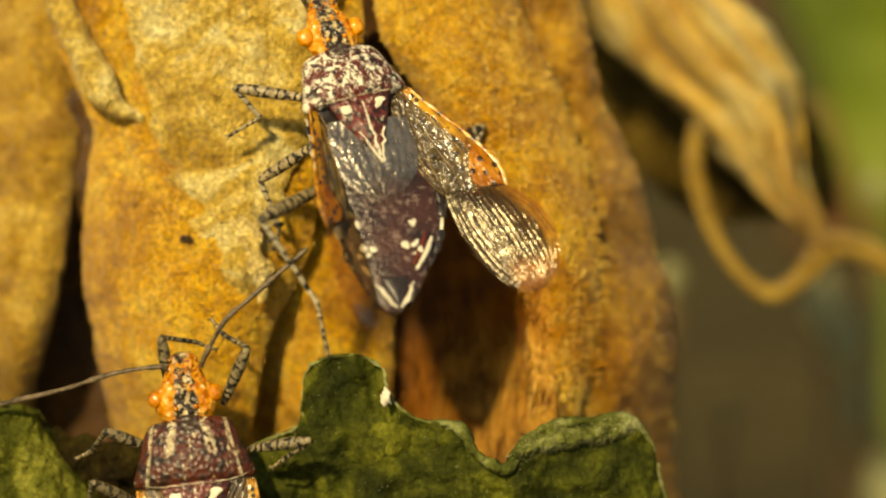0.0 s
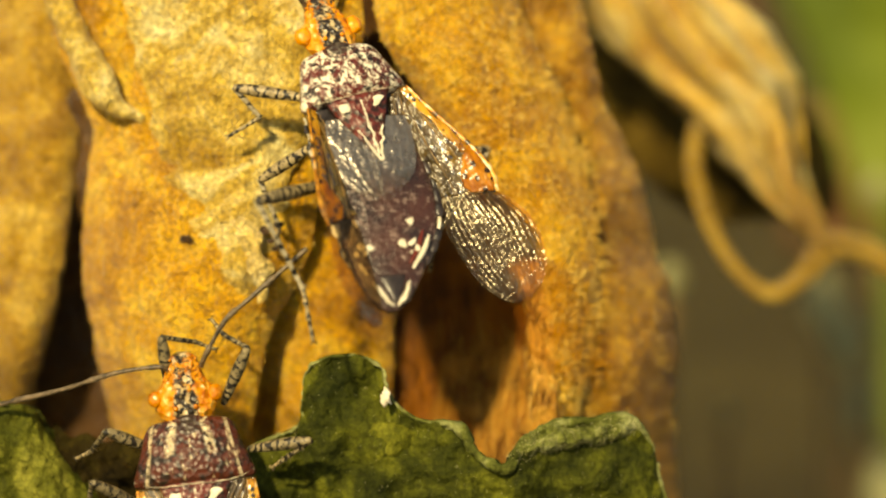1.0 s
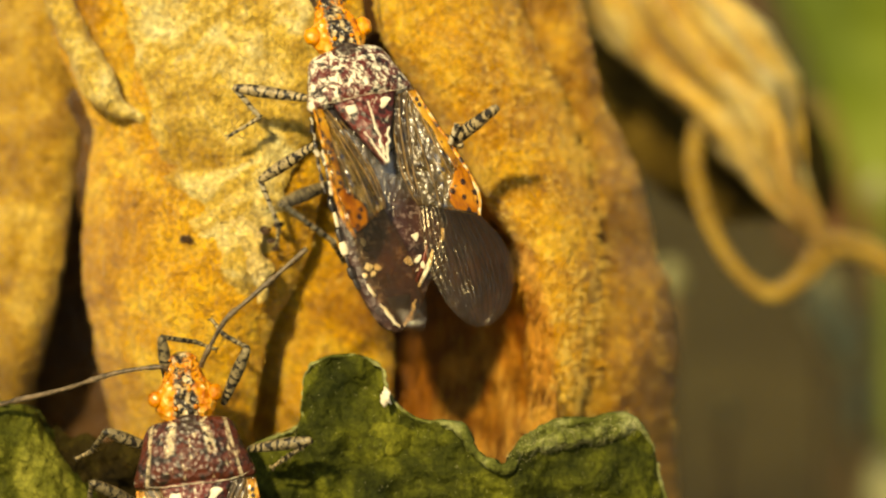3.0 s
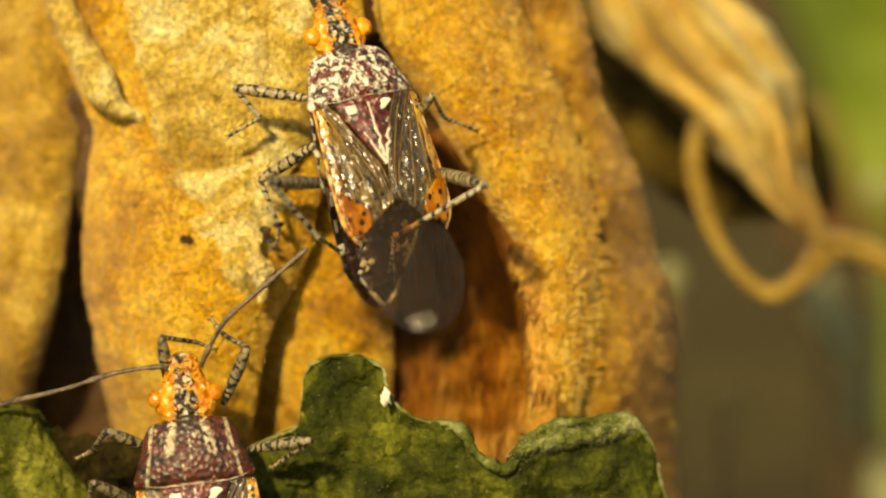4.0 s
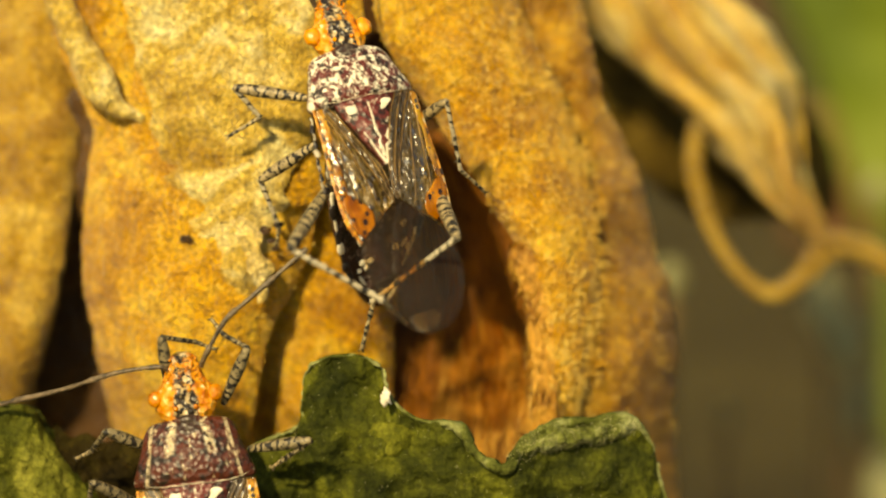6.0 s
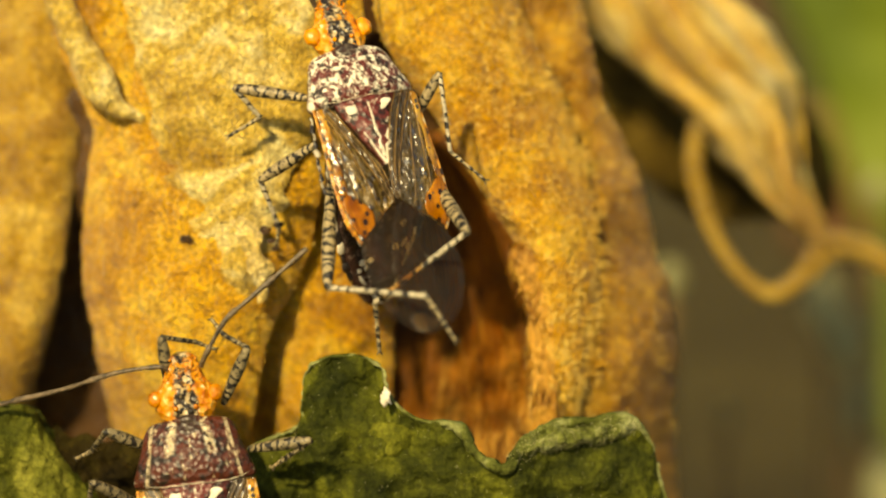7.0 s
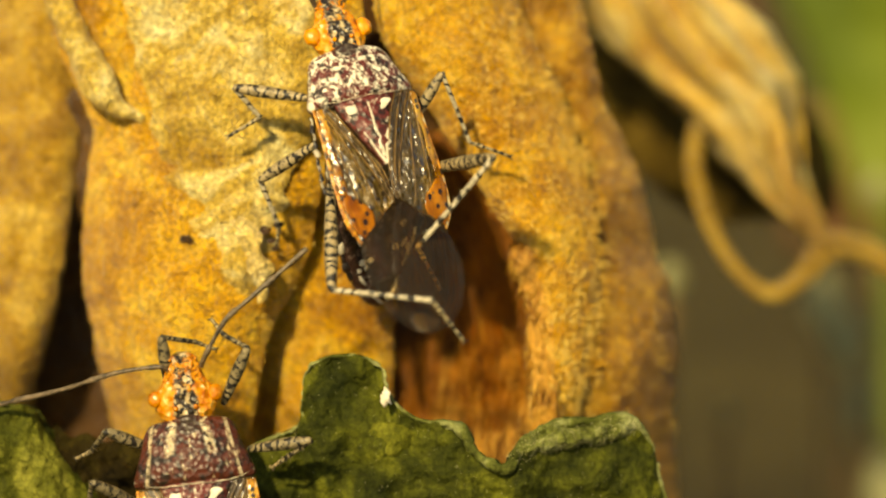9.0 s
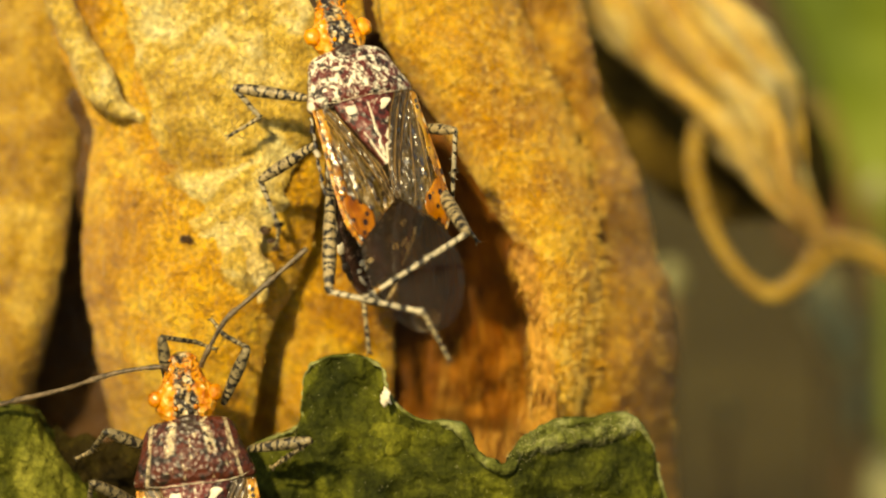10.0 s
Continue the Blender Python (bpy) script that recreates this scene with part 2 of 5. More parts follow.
def make_wing(name, a, c, d, tint, share, dot=0.2, grain=0.2, index=1.9, pit=0.0):
    """Horny, pitted wing skin with dark dots; between them it is as clear as share says."""
    p = Paint(name, 0.25, 1.0)
    p.set(IOR=index)
    skin = p.ramp(p.noise(1.4, 4, 0.65, (1.4, 0.7, 1)), (0.36, a), (0.52, c), (0.68, d))
    streak = p.ramp(p.noise(5, 4, 0.7, (1.5, 0.35, 1)), (0.34, (0.4, 0.34, 0.28)), (0.5, (1.0, 1.0, 1.0)), (0.7, (1.3, 1.35, 1.5)))
    skin = p.mix(0.8, skin, streak, "MULTIPLY")
    dots = p.ramp(p.cells(5.4, "F1", (1.0, 0.8, 1.0)), (dot, 1.0), (dot + 0.06, 0.0))
    p.colour(p.mix(p.sums("MULTIPLY", dots, 0.95), skin, (0.014, 0.008, 0.006)))
    p.relief(p.noise(1.3, 1, 0.5, (2.4, 0.35, 1)), 1.0, 0.06)
    p.relief(p.cells(8.5, "F1", (1.0, 0.6, 1.0)), 1.0, pit)
    p.relief(p.noise(9, 1, 0.5, (1.0, 0.7, 1)), 1.0, grain * 0.5)
    clear = p.node("ShaderNodeBsdfTransparent")
    clear.inputs[0].default_value = (*tint, 1)
    mixed = p.node("ShaderNodeMixShader")
    patch = p.ramp(p.noise(1.7, 3, 0.6), (0.35, share * 0.75), (0.65, min(1.0, share * 1.3)))
    p.link(p.sums("MAXIMUM", patch, p.sums("MULTIPLY", dots, 0.9)), mixed.inputs[0])
    p.link(clear.outputs[0], mixed.inputs[1])
    p.link(p.b.outputs[0], mixed.inputs[2])
    p.link(mixed.outputs[0], p.t.nodes["Material Output"].inputs[0])
    return p.m


CORIUM = make_wing("wing_leather", (0.11, 0.075, 0.022), (0.24, 0.16, 0.045), (0.48, 0.28, 0.045), (0.57, 0.48, 0.3), 0.44, 0.26, 0.2, 1.9, 0.014)
CLAVUS = make_wing("wing_clavus", (0.09, 0.06, 0.03), (0.2, 0.14, 0.07), (0.36, 0.26, 0.13), (0.62, 0.52, 0.34), 0.36, 0.22, 0.12, 1.8, 0.035)
PATCH = make_wing("wing_patch", (0.28, 0.075, 0.006), (0.5, 0.175, 0.01), (0.66, 0.29, 0.03), (0.7, 0.42, 0.12), 0.74, 0.3, 0.05, 1.3)
FRONT = make_wing("wing_front_field", (0.3, 0.12, 0.006), (0.62, 0.3, 0.015), (0.78, 0.45, 0.04), (0.8, 0.5, 0.12), 0.6, 0.26, 0.08, 1.62)


def make_edge():
    p = Paint("wing_edge", 0.3, 0.5)
    p.colour(p.ramp(p.noise(4.2, 3, 0.6), (0.38, (0.03, 0.02, 0.012)), (0.46, (0.5, 0.17, 0.01)), (0.54, (0.75, 0.36, 0.04)), (0.62, (0.66, 0.54, 0.32))))
    return p.m


EDGE = make_edge()


def make_film(name, tint, share, rough, grey, grain=0.01, frayed=False):
    """A clear film: what lies behind shows through, the ribs glint."""
    p = Paint(name, rough, 0.8)
    p.set(Metallic=0.75)
    p.colour(p.ramp(p.noise(3, 3), (0.3, grey), (0.7, tuple(min(1.0, v * 1.6) for v in grey))))
    p.relief(p.noise(2.0, 1, 0.5, (1.6, 0.5, 1)), 0.3, 0.03)
    if grain:
        p.relief(p.noise(14, 1, 0.5), 1.0, grain)
    clear = p.node("ShaderNodeBsdfTransparent")
    clear.inputs[0].default_value = (*tint, 1)
    mixed = p.node("ShaderNodeMixShader")
    patch = p.ramp(p.noise(2.2, 3, 0.6), (0.3, share * 0.85), (0.7, share * 1.15))
    if frayed:
        thin = p.ramp(p.sums("ADD", p.sums("MULTIPLY", p.axis(1), -0.3), p.sums("MULTIPLY", p.noise(2.5, 4, 0.6), 0.3)), (0.5, 0.0), (0.74, 1.0))
        patch = p.mix(thin, patch, (0.02, 0.02, 0.02))
        p.link(p.mix(thin, (*tint,), (0.97, 0.96, 0.95)), clear.inputs[0])
    p.link(patch, mixed.inputs[0])
    p.link(clear.outputs[0], mixed.inputs[1])
    p.link(p.b.outputs[0], mixed.inputs[2])
    p.link(mixed.outputs[0], p.t.nodes["Material Output"].inputs[0])
    return p.m


MEMBRANE = make_film("wing_membrane", (0.94, 0.83, 0.65), 0.026, 0.18, (0.62, 0.6, 0.55), 0.01)
CRIMP = make_film("crimped_film", (0.9, 0.82, 0.7), 0.09, 0.14, (0.66, 0.64, 0.6), 0.0)
SMOKE = make_film("smoky_film", (0.74, 0.67, 0.6), 0.26, 0.28, (0.52, 0.5, 0.46), 0.024, True)


def make_belly():
    p = Paint("maroon_back", 0.26, 0.5)
    c = p.ramp(p.noise(1.1, 3), (0.42, (0.022, 0.013, 0.012)), (0.62, (0.062, 0.025, 0.019)))
    fleck = p.ramp(p.noise(6, 4, 0.65), (0.54, 0.0), (0.64, 1.0))
    c = p.mix(p.sums("MULTIPLY", fleck, 0.45), c, (0.34, 0.24, 0.2))
    p.colour(c).relief(p.noise(9, 3), 0.7, 0.06)
    return p.m


BELLY = make_belly()
STEM = make_plain("stem_bark", (0.1, 0.055, 0.02), (0.22, 0.13, 0.05), 1.5, 0.8, 0.2)
RED_STEM = make_plain("reddish_stem", (0.1, 0.045, 0.018), (0.18, 0.085, 0.03), 0.5, 0.6, 0.3)
PALE_BIT = make_plain("pale_litter", (0.18, 0.175, 0.08), (0.33, 0.32, 0.16), 0.5, 0.8, 0.2)


# ---- building ----
def thing(name, at, label, category, group="", kind="", turn=None):
    """An empty at a thing's base; at: millimetres on the stage."""
    root = new(name)
    root.empty_display_size = MM
    root.matrix_basis = STAGE @ stage(*at) @ (turn or Matrix())
    return tagged(root, label, category, group, kind)


def part(name, bm, material, parent, label="", off=(0, 0, 0)):
    """One mesh under a thing or a part; off: millimetres from the parent."""
    data = bpy.data.meshes.new(name)
    bmesh.ops.recalc_face_normals(bm, faces=bm.faces)
    for v in bm.verts:
        v.co *= MM
    for f in bm.faces:
        f.smooth = True
    bm.to_mesh(data)
    bm.free()
    data.materials.append(material)
    ob = new(name, data)
    ob.parent = parent
    ob.matrix_basis = stage(*off)
    return tagged(ob, label)


def spline(points, n):
    """n points on a smooth line through the given ones."""
    p = np.array(points, float)
    p = np.vstack([2 * p[0] - p[1], p, 2 * p[-1] - p[-2]])
    s = np.linspace(0, len(points) - 1.0001, n)
    k = s.astype(int)
    f = (s - k)[:, None]
    a, b, c, d = p[k], p[k + 1], p[k + 2], p[k + 3]
    return 0.5 * (2 * b + (c - a) * f + (2 * a - 5 * b + 4 * c - d) * f ** 2 + (3 * b - a - 3 * c + d) * f ** 3)


def sheet(rows, nu, nv, thick=0.12, lumps=0.0, lump_size=1.0, ripple=0.0, ripples=0, fray=0.0, curl=(0.0, 0.0), seed=0):
    """A sheet between two edges. rows: (one edge, other edge, bulge towards z). lumps: unevenness of its face; fray: of its edges;
    curl: how far each edge bends away from z; ripple: folds along it."""
    e = spline([(*a, *b, c) for a, b, c in rows], nv)
    front, back = [], []
    bm = bmesh.new()
    for j in range(nv):
        a, b, bulge = e[j, :3], e[j, 3:6], e[j, 6]
        way = (b - a) / max(np.linalg.norm(b - a), 1e-6)
        a = a + way * fray * noise.noise(Vector((*(a * 2.2),)) + Vector((seed, 7, 1)))
        b = b + way * fray * noise.noise(Vector((*(b * 2.2),)) + Vector((seed, 3, 5)))
        for i in range(nu):
            u = i / (nu - 1)
            p = a + (b - a) * u
            z = bulge * 4 * u * (1 - u)
            z -= curl[0] * math.exp(-u * 9) + curl[1] * math.exp(-(1 - u) * 9)
            q = Vector((p[0], p[1], p[2])) / lump_size + Vector((seed, seed * 2, 0))
            z += ripple * (1 + noise.noise(q * 1.3)) * math.sin(2 * math.pi * ripples * u + 1.3 * math.sin(j * 0.11 + seed) + 3 * noise.noise(q * 0.5))
            z += lumps * (noise.noise(q) + 0.5 * noise.noise(q * 2.3) + 0.25 * noise.noise(q * 5.1))
            front.append(bm.verts.new((p[0], p[1], p[2] + z)))
            back.append(bm.verts.new((p[0], p[1], p[2] + z - thick)))
    for j in range(nv - 1):
        for i in range(nu - 1):
            k = j * nu + i
            bm.faces.new((front[k], front[k + 1], front[k + nu + 1], front[k + nu]))
            bm.faces.new((back[k + nu], back[k + nu + 1], back[k + 1], back[k]))
    ring = [i for i in range(nu)] + [j * nu + nu - 1 for j in range(1, nv)]
    ring += [(nv - 1) * nu + i for i in range(nu - 2, -1, -1)] + [j * nu for j in range(nv - 2, 0, -1)]
    for a, b in zip(ring, ring[1:] + ring[:1]):
        bm.faces.new((front[a], back[a], back[b], front[b]))
    return bm


def tube(bm, points, radii, n=8, flat=1.0, samples=0):
    """A round, tapered tube along a line; flat: its thickness towards z."""
    line = spline([(*p, r) for p, r in zip(points, radii)], samples or max(4 * len(points), 6))
    rings = []
    for k, (x, y, z, r) in enumerate(line):
        ahead = line[min(k + 1, len(line) - 1), :3] - line[max(k - 1, 0), :3]
        w = Vector(ahead).normalized()
        side = w.cross(Vector((0, 0, 1)))
        side = side.normalized() if side.length > 1e-3 else Vector((1, 0, 0))
        up = side.cross(w)
        r = max(r, 1e-3)
        rings.append([bm.verts.new(Vector((x, y, z)) + side * r * math.cos(a) + up * r * flat * math.sin(a))
                      for a in (2 * math.pi * i / n for i in range(n))])
    for a, b in zip(rings, rings[1:]):
        for i in range(n):
            bm.faces.new((a[i], a[(i + 1) % n], b[(i + 1) % n], b[i]))
    bm.faces.new(rings[0][::-1])
    bm.faces.new(rings[-1])
    return bm


def loft(sections, n=28, sharp=1.0):
    """A closed body along y. sections: (y, middle x, half width, top, bottom)."""
    bm = bmesh.new()
    rings = []
    for y, cx, hw, top, low in spline(sections, 5 * len(sections)):
        ring = []
        for k in range(n):
            a = 2 * math.pi * k / n
            s = math.sin(a)
            h = abs(s) ** sharp
            ring.append(bm.verts.new((cx + max(hw, 0.01) * math.cos(a), y, h * top if s > 0 else -h * low)))
        rings.append(ring)
    for a, b in zip(rings, rings[1:]):
        for k in range(n):
            bm.faces.new((a[k], a[(k + 1) % n], b[(k + 1) % n], b[k]))
    bm.faces.new(rings[0][::-1])
    bm.faces.new(rings[-1])
    return bm


def ball(bm, at, r, squash=(1, 1, 1), n=2):
    made = bmesh.ops.create_icosphere(bm, subdivisions=n, radius=r)["verts"]
    for v in made:
        v.co = Vector((v.co.x * squash[0], v.co.y * squash[1], v.co.z * squash[2])) + Vector(at)
    return bm


def down(bm, count, length, seed, thick=0.013):
    """Short downy hairs that stand on the face of a sheet."""
    rng = random.Random(seed)
    bm.verts.ensure_lookup_table()
    bm.normal_update()
    n = len(bm.verts) // 2
    out = bmesh.new()
    for _ in range(count):
        v = bm.verts[2 * rng.randrange(n)]
        up = Vector((v.normal.x, v.normal.y, abs(v.normal.z))) + Vector((rng.uniform(-0.8, 0.8), rng.uniform(-1.2, 0.4), 0))
        foot = v.co + Vector((rng.uniform(-0.06, 0.06), rng.uniform(-0.06, 0.06), -0.01))
        tip = out.verts.new(foot + up.normalized() * length * rng.uniform(0.4, 1.2))
        ring = [out.verts.new(foot + Vector((thick * math.cos(a), thick * math.sin(a), 0))) for a in (0, 2.1, 4.2)]
        for a, c in ((0, 1), (1, 2), (2, 0)):
            out.faces.new((ring[a], ring[c], tip))
    return out


# ---- ground ----
def build_ground():
    bm = bmesh.new()
    side = [-60, -12, -3, -1, -0.5, -0.25, 0, 0.25, 0.5, 1, 2, 3, 5, 8, 14, 30, 60]
    grid = [[bm.verts.new((x * 1000, y * 1000, 6 * noise.noise(Vector((x * 3, y * 3, 0))))) for x in side] for y in side]
    for a, b in zip(grid, grid[1:]):
        for i in range(len(side) - 1):
            bm.faces.new((a[i], a[i + 1], b[i + 1], b[i]))
    ground = part("ground", bm, SOIL, None)
    tagged(ground, "dark brown bare soil behind the plant", "ground", kind="structure")


build_ground()


# ---- seed pod ----
def build_pod():
    at = (-2.522, -6.017, -9)
    pod = thing("seed_pod", at, "split golden-brown dry seed pod with downy valves", "seed pod")
    off = tuple(-v for v in at)

    def valve(bm, material, label="", name="valve", downy=0):
        fuzz = down(bm, downy, 0.16, downy) if downy else None
        ob = part(name, bm, material, pod, label, off)
        if fuzz:
            tagged(part("valve_down", fuzz, FUZZ, ob, "short golden down"), kind="stuff")
        return ob

    # left slab
    valve(sheet([
        ((-11.464, 6.571, -4.6), (-7.728, 6.518, -3.8), 0.2),
        ((-11.464, 4.473, -4.6), (-8.1, 4.432, -3.7), 0.2),
        ((-11.464, 3.03, -4.6), (-8.36, 2.996, -3.6), 0.25),
        ((-11.452, 1.454, -4.5), (-8.5, 1.437, -3.4), 0.3),
        ((-11.452, -0.511, -4.5), (-8.76, -0.505, -3.3), 0.3),
        ((-11.499, -2.355, -4.9), (-9.237, -2.329, -3.8), 0.3),
        ((-11.675, -3.994, -6.4), (-9.706, -3.954, -5.4), 0.3),
        ((-11.933, -6.676, -8.6), (-9.807, -6.624, -7.8), 0.3)], 50, 160, 0.25, 0.14, 1.4, fray=0.08, curl=(0, 0.6), seed=3), TAN,
        "weathered straw-brown valve with a split edge", downy=1500)
    # middle valve
    valve(sheet([
        ((-9.293, 6.43, -2.5), (-1.829, 6.363, -1.5), 0.35),
        ((-8.779, 4.633, -2.5), (-1.829, 4.585, -1.5), 0.4),
        ((-8.043, 2.904, -2.6), (-2.339, 2.873, -1.6), 0.6),
        ((-8.189, 1.3, -2.8), (-2.673, 1.413, -1.7), 0.9),
        ((-8.262, -0.503, -2.9), (-3.045, -0.115, -1.8), 1.0),
        ((-8.0, -2.056, -3.2), (-3.75, -1.582, -1.9), 1.0),
        ((-7.75, -3.618, -3.9), (-4.205, -3.055, -2.1), 0.8),
        ((-7.4, -4.92, -4.3), (-4.356, -4.613, -2.6), 0.6),
        ((-6.6, -6.283, -3.2), (-4.425, -6.29, -2.7), 0.5)], 90, 170, 0.3, 0.12, 1.3, fray=0.08, curl=(0.3, 0.35), seed=5), GOLD,
        "golden downy valve with a rounded rim", downy=5000)
    valve(sheet([
        ((-4.06, 4.15, -3.2), (-1.085, 4.146, -3.1), 0.2),
        ((-4.189, 1.823, -3.2), (-0.93, 1.821, -3.1), 0.3),
        ((-4.448, -0.116, -3.2), (-0.982, -0.116, -3.1), 0.5),
        ((-4.596, -1.545, -3.6), (-1.085, -1.537, -3.1), 0.6),
        ((-4.76, -3.125, -4.3), (-1.137, -3.087, -3.1), 0.6),
        ((-4.774, -4.971, -4.6), (-1.162, -4.895, -3.1), 0.5),
        ((-4.774, -6.414, -4.6), (-1.162, -6.316, -3.1), 0.5)], 60, 110, 0.3, 0.1, 1.2, fray=0.06, curl=(0.2, 0.5), seed=9), AMBER,
        "inner amber valve beside the hollow", downy=2500)
    # straw-coloured skin peeling off the middle valve
    valve(sheet([
        ((-7.235, 6.37, -1.6), (-2.328, 6.34, -1.15), 0.25),
        ((-7.069, 4.844, -1.6), (-2.43, 4.821, -1.15), 0.25),
        ((-6.633, 3.317, -1.55), (-2.836, 3.304, -1.2), 0.28),
        ((-6.249, 1.918, -1.5), (-3.245, 1.914, -1.3), 0.3),
        ((-5.865, 0.774, -1.45), (-3.601, 0.837, -1.35), 0.3),
        ((-5.484, -0.114, -1.45), (-3.857, 0.013, -1.4), 0.25),
        ((-4.941, -1.003, -1.5), (-4.179, -0.749, -1.5), 0.15),
        ((-4.565, -1.322, -1.6), (-4.348, -1.259, -1.6), 0.02)], 60, 110, 0.06, 0.17, 0.6, fray=0.3, curl=(0.12, 0.1), seed=12), STRAW,
        "pale papery skin peeling from the valve", "peeling_skin")
    valve(sheet([
        ((-9.136, 5.771, -2.2), (-8.47, 5.796, -2.2), 0.1),
        ((-8.836, 4.992, -2.0), (-8.095, 5.095, -2.0), 0.18),
        ((-8.439, 4.22, -1.85), (-7.649, 4.373, -1.85), 0.2),
        ((-8.176, 3.579, -1.75), (-7.361, 3.757, -1.75), 0.18),
        ((-7.616, 3.095, -1.75), (-7.208, 3.349, -1.75), 0.1),
        ((-6.837, 2.793, -1.9), (-6.735, 2.972, -1.9), 0.02)], 16, 60, 0.06, 0.05, 0.6, fray=0.1, curl=(0.1, 0.1), seed=14), STRAW,
        "curled straw-coloured flake", "flake")
    valve(sheet([
        ((-4.83, 0.62, -1.08), (-4.45, 0.771, -1.05), 0.02),
        ((-4.703, 0.202, -1.06), (-3.993, 0.366, -1.02), 0.1),
        ((-4.502, -0.24, -1.08), (-3.868, -0.139, -1.05), 0.12),
        ((-4.328, -0.747, -1.15), (-3.896, -0.645, -1.12), 0.08),
        ((-4.157, -1.229, -1.3), (-4.005, -1.179, -1.3), 0.02)], 20, 40, 0.05, 0.12, 0.35, fray=0.25, curl=(0.05, 0.05), seed=15), CREAM,
        "torn cream-coloured strip of skin", "torn_strip")
    # right valve, over the hollow
    valve(sheet([
        ((-1.652, 6.417, -1.5), (1.494, 6.451, -3.0), 0.4),
        ((-1.51, 5.259, -1.5), (1.88, 5.292, -3.0), 0.4),
        ((-1.176, 4.422, -1.6), (2.33, 4.391, -2.9), 0.45),
        ((-0.587, 3.588, -2), (2.813, 3.367, -3), 0.6),
        ((0.166, 2.436, -1.9), (3.226, 2.206, -3), 0.6),
        ((0.994, 1.159, -1.8), (3.502, 0.914, -2.8), 0.55),
        ((1.656, 0.013, -1.8), (3.635, -0.374, -2.9), 0.5),
        ((1.911, -1.261, -1.8), (3.638, -1.664, -3), 0.45),
        ((2.015, -2.538, -1.9), (3.484, -2.826, -3), 0.4),
        ((1.994, -3.822, -2.1), (3.232, -3.995, -3.2), 0.35),
        ((1.87, -5.367, -2.3), (3.032, -5.558, -3.4), 0.3)], 80, 220, 0.3, 0.1, 0.9, fray=0.07, curl=(0.55, 0.26), seed=17), AMBER,
        "downy amber valve with a ragged rim", downy=12000)
    # outer valve behind it
    valve(sheet([
        ((0.735, 6.571, -4.6), (2.943, 6.524, -3.9), 0.6),
        ((1.128, 4.997, -4.6), (3.38, 4.962, -3.9), 0.6),
        ((1.52, 3.682, -4.6), (3.7, 3.602, -4.1), 0.6),
        ((1.901, 2.487, -4.5), (4.2, 2.571, -4.5), 0.75),
        ((1.888, 1.177, -3.7), (4.758, 1.196, -4.6), 0.95),
        ((1.888, 0.013, -3.45), (4.952, 0.013, -4.9), 1.0),
        ((1.888, -1.151, -3.25), (5.353, -1.107, -5.0), 1.05),
        ((1.888, -2.314, -3.2), (5.493, -2.436, -5.2), 1.05),
        ((1.888, -3.736, -3.2), (5.434, -3.849, -5.6), 1.0),
        ((1.888, -5.029, -3.2), (5.568, -5.207, -6.6), 0.6),
        ((1.888, -6.322, -3.2), (5.663, -6.578, -7.1), 0.6)], 60, 170, 0.4, 0.16, 1.6, fray=0.08, curl=(0, 0.3), seed=21), TAWNY,
        "outer tawny valve with a wavy rim", downy=3000)
    # the hollow's back wall; its shade is painted as dark brown
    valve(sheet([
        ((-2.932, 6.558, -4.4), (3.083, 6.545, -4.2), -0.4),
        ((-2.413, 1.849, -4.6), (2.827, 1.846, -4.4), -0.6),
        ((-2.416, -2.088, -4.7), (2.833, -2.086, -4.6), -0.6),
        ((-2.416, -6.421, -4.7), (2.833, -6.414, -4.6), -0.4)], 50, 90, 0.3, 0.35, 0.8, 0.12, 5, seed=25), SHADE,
        "inner wall of the hollow, shade in its dark brown", "back_sheet")
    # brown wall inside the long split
    # back sheet added inside the long split; its shade is put into the colour
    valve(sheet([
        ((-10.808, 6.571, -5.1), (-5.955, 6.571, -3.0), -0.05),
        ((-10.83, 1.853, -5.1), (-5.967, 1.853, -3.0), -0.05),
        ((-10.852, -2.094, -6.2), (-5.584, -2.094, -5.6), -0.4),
        ((-10.852, -6.44, -8.0), (-4.794, -6.44, -6.6), -0.3)], 40, 60, 0.3, 0.3, 1.0, seed=27), BROWN_AND_SHADE,
        "sheet inside the split, dark brown for its shade", "back_sheet")
    # stalk to the soil
    bm = bmesh.new()
    tube(bm, [(-2.485, 1.904, -7.5), (-2.51, -5.988, -8.5), (1.0, -60, -24), (2.0, -170, -70), (2.0, -345, -130)], [1.6, 1.7, 1.5, 1.8, 2.6], 12, samples=40)
    valve(bm, STEM, "brown woody stalk", "stalk")
    # silky hair bed in the hollow; the bug's shadow is put into its colour
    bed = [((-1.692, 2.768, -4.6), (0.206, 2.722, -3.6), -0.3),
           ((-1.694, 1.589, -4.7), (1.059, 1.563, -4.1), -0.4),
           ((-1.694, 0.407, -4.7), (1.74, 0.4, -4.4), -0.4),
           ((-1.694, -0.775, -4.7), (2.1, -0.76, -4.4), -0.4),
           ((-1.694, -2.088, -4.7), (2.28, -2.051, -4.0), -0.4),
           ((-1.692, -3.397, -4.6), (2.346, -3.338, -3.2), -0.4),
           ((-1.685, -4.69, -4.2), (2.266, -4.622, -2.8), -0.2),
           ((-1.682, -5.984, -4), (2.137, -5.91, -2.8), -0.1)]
    valve(sheet(bed, 50, 90, 0.3, 0.12, 0.7, 0.05, 7, seed=23), SHADE, "felted bed of the hollow, shade in its dark brown", "hair_bed")
    line = spline([(*p, *q, c) for p, q, c in bed], 200)
    rng = random.Random(4)

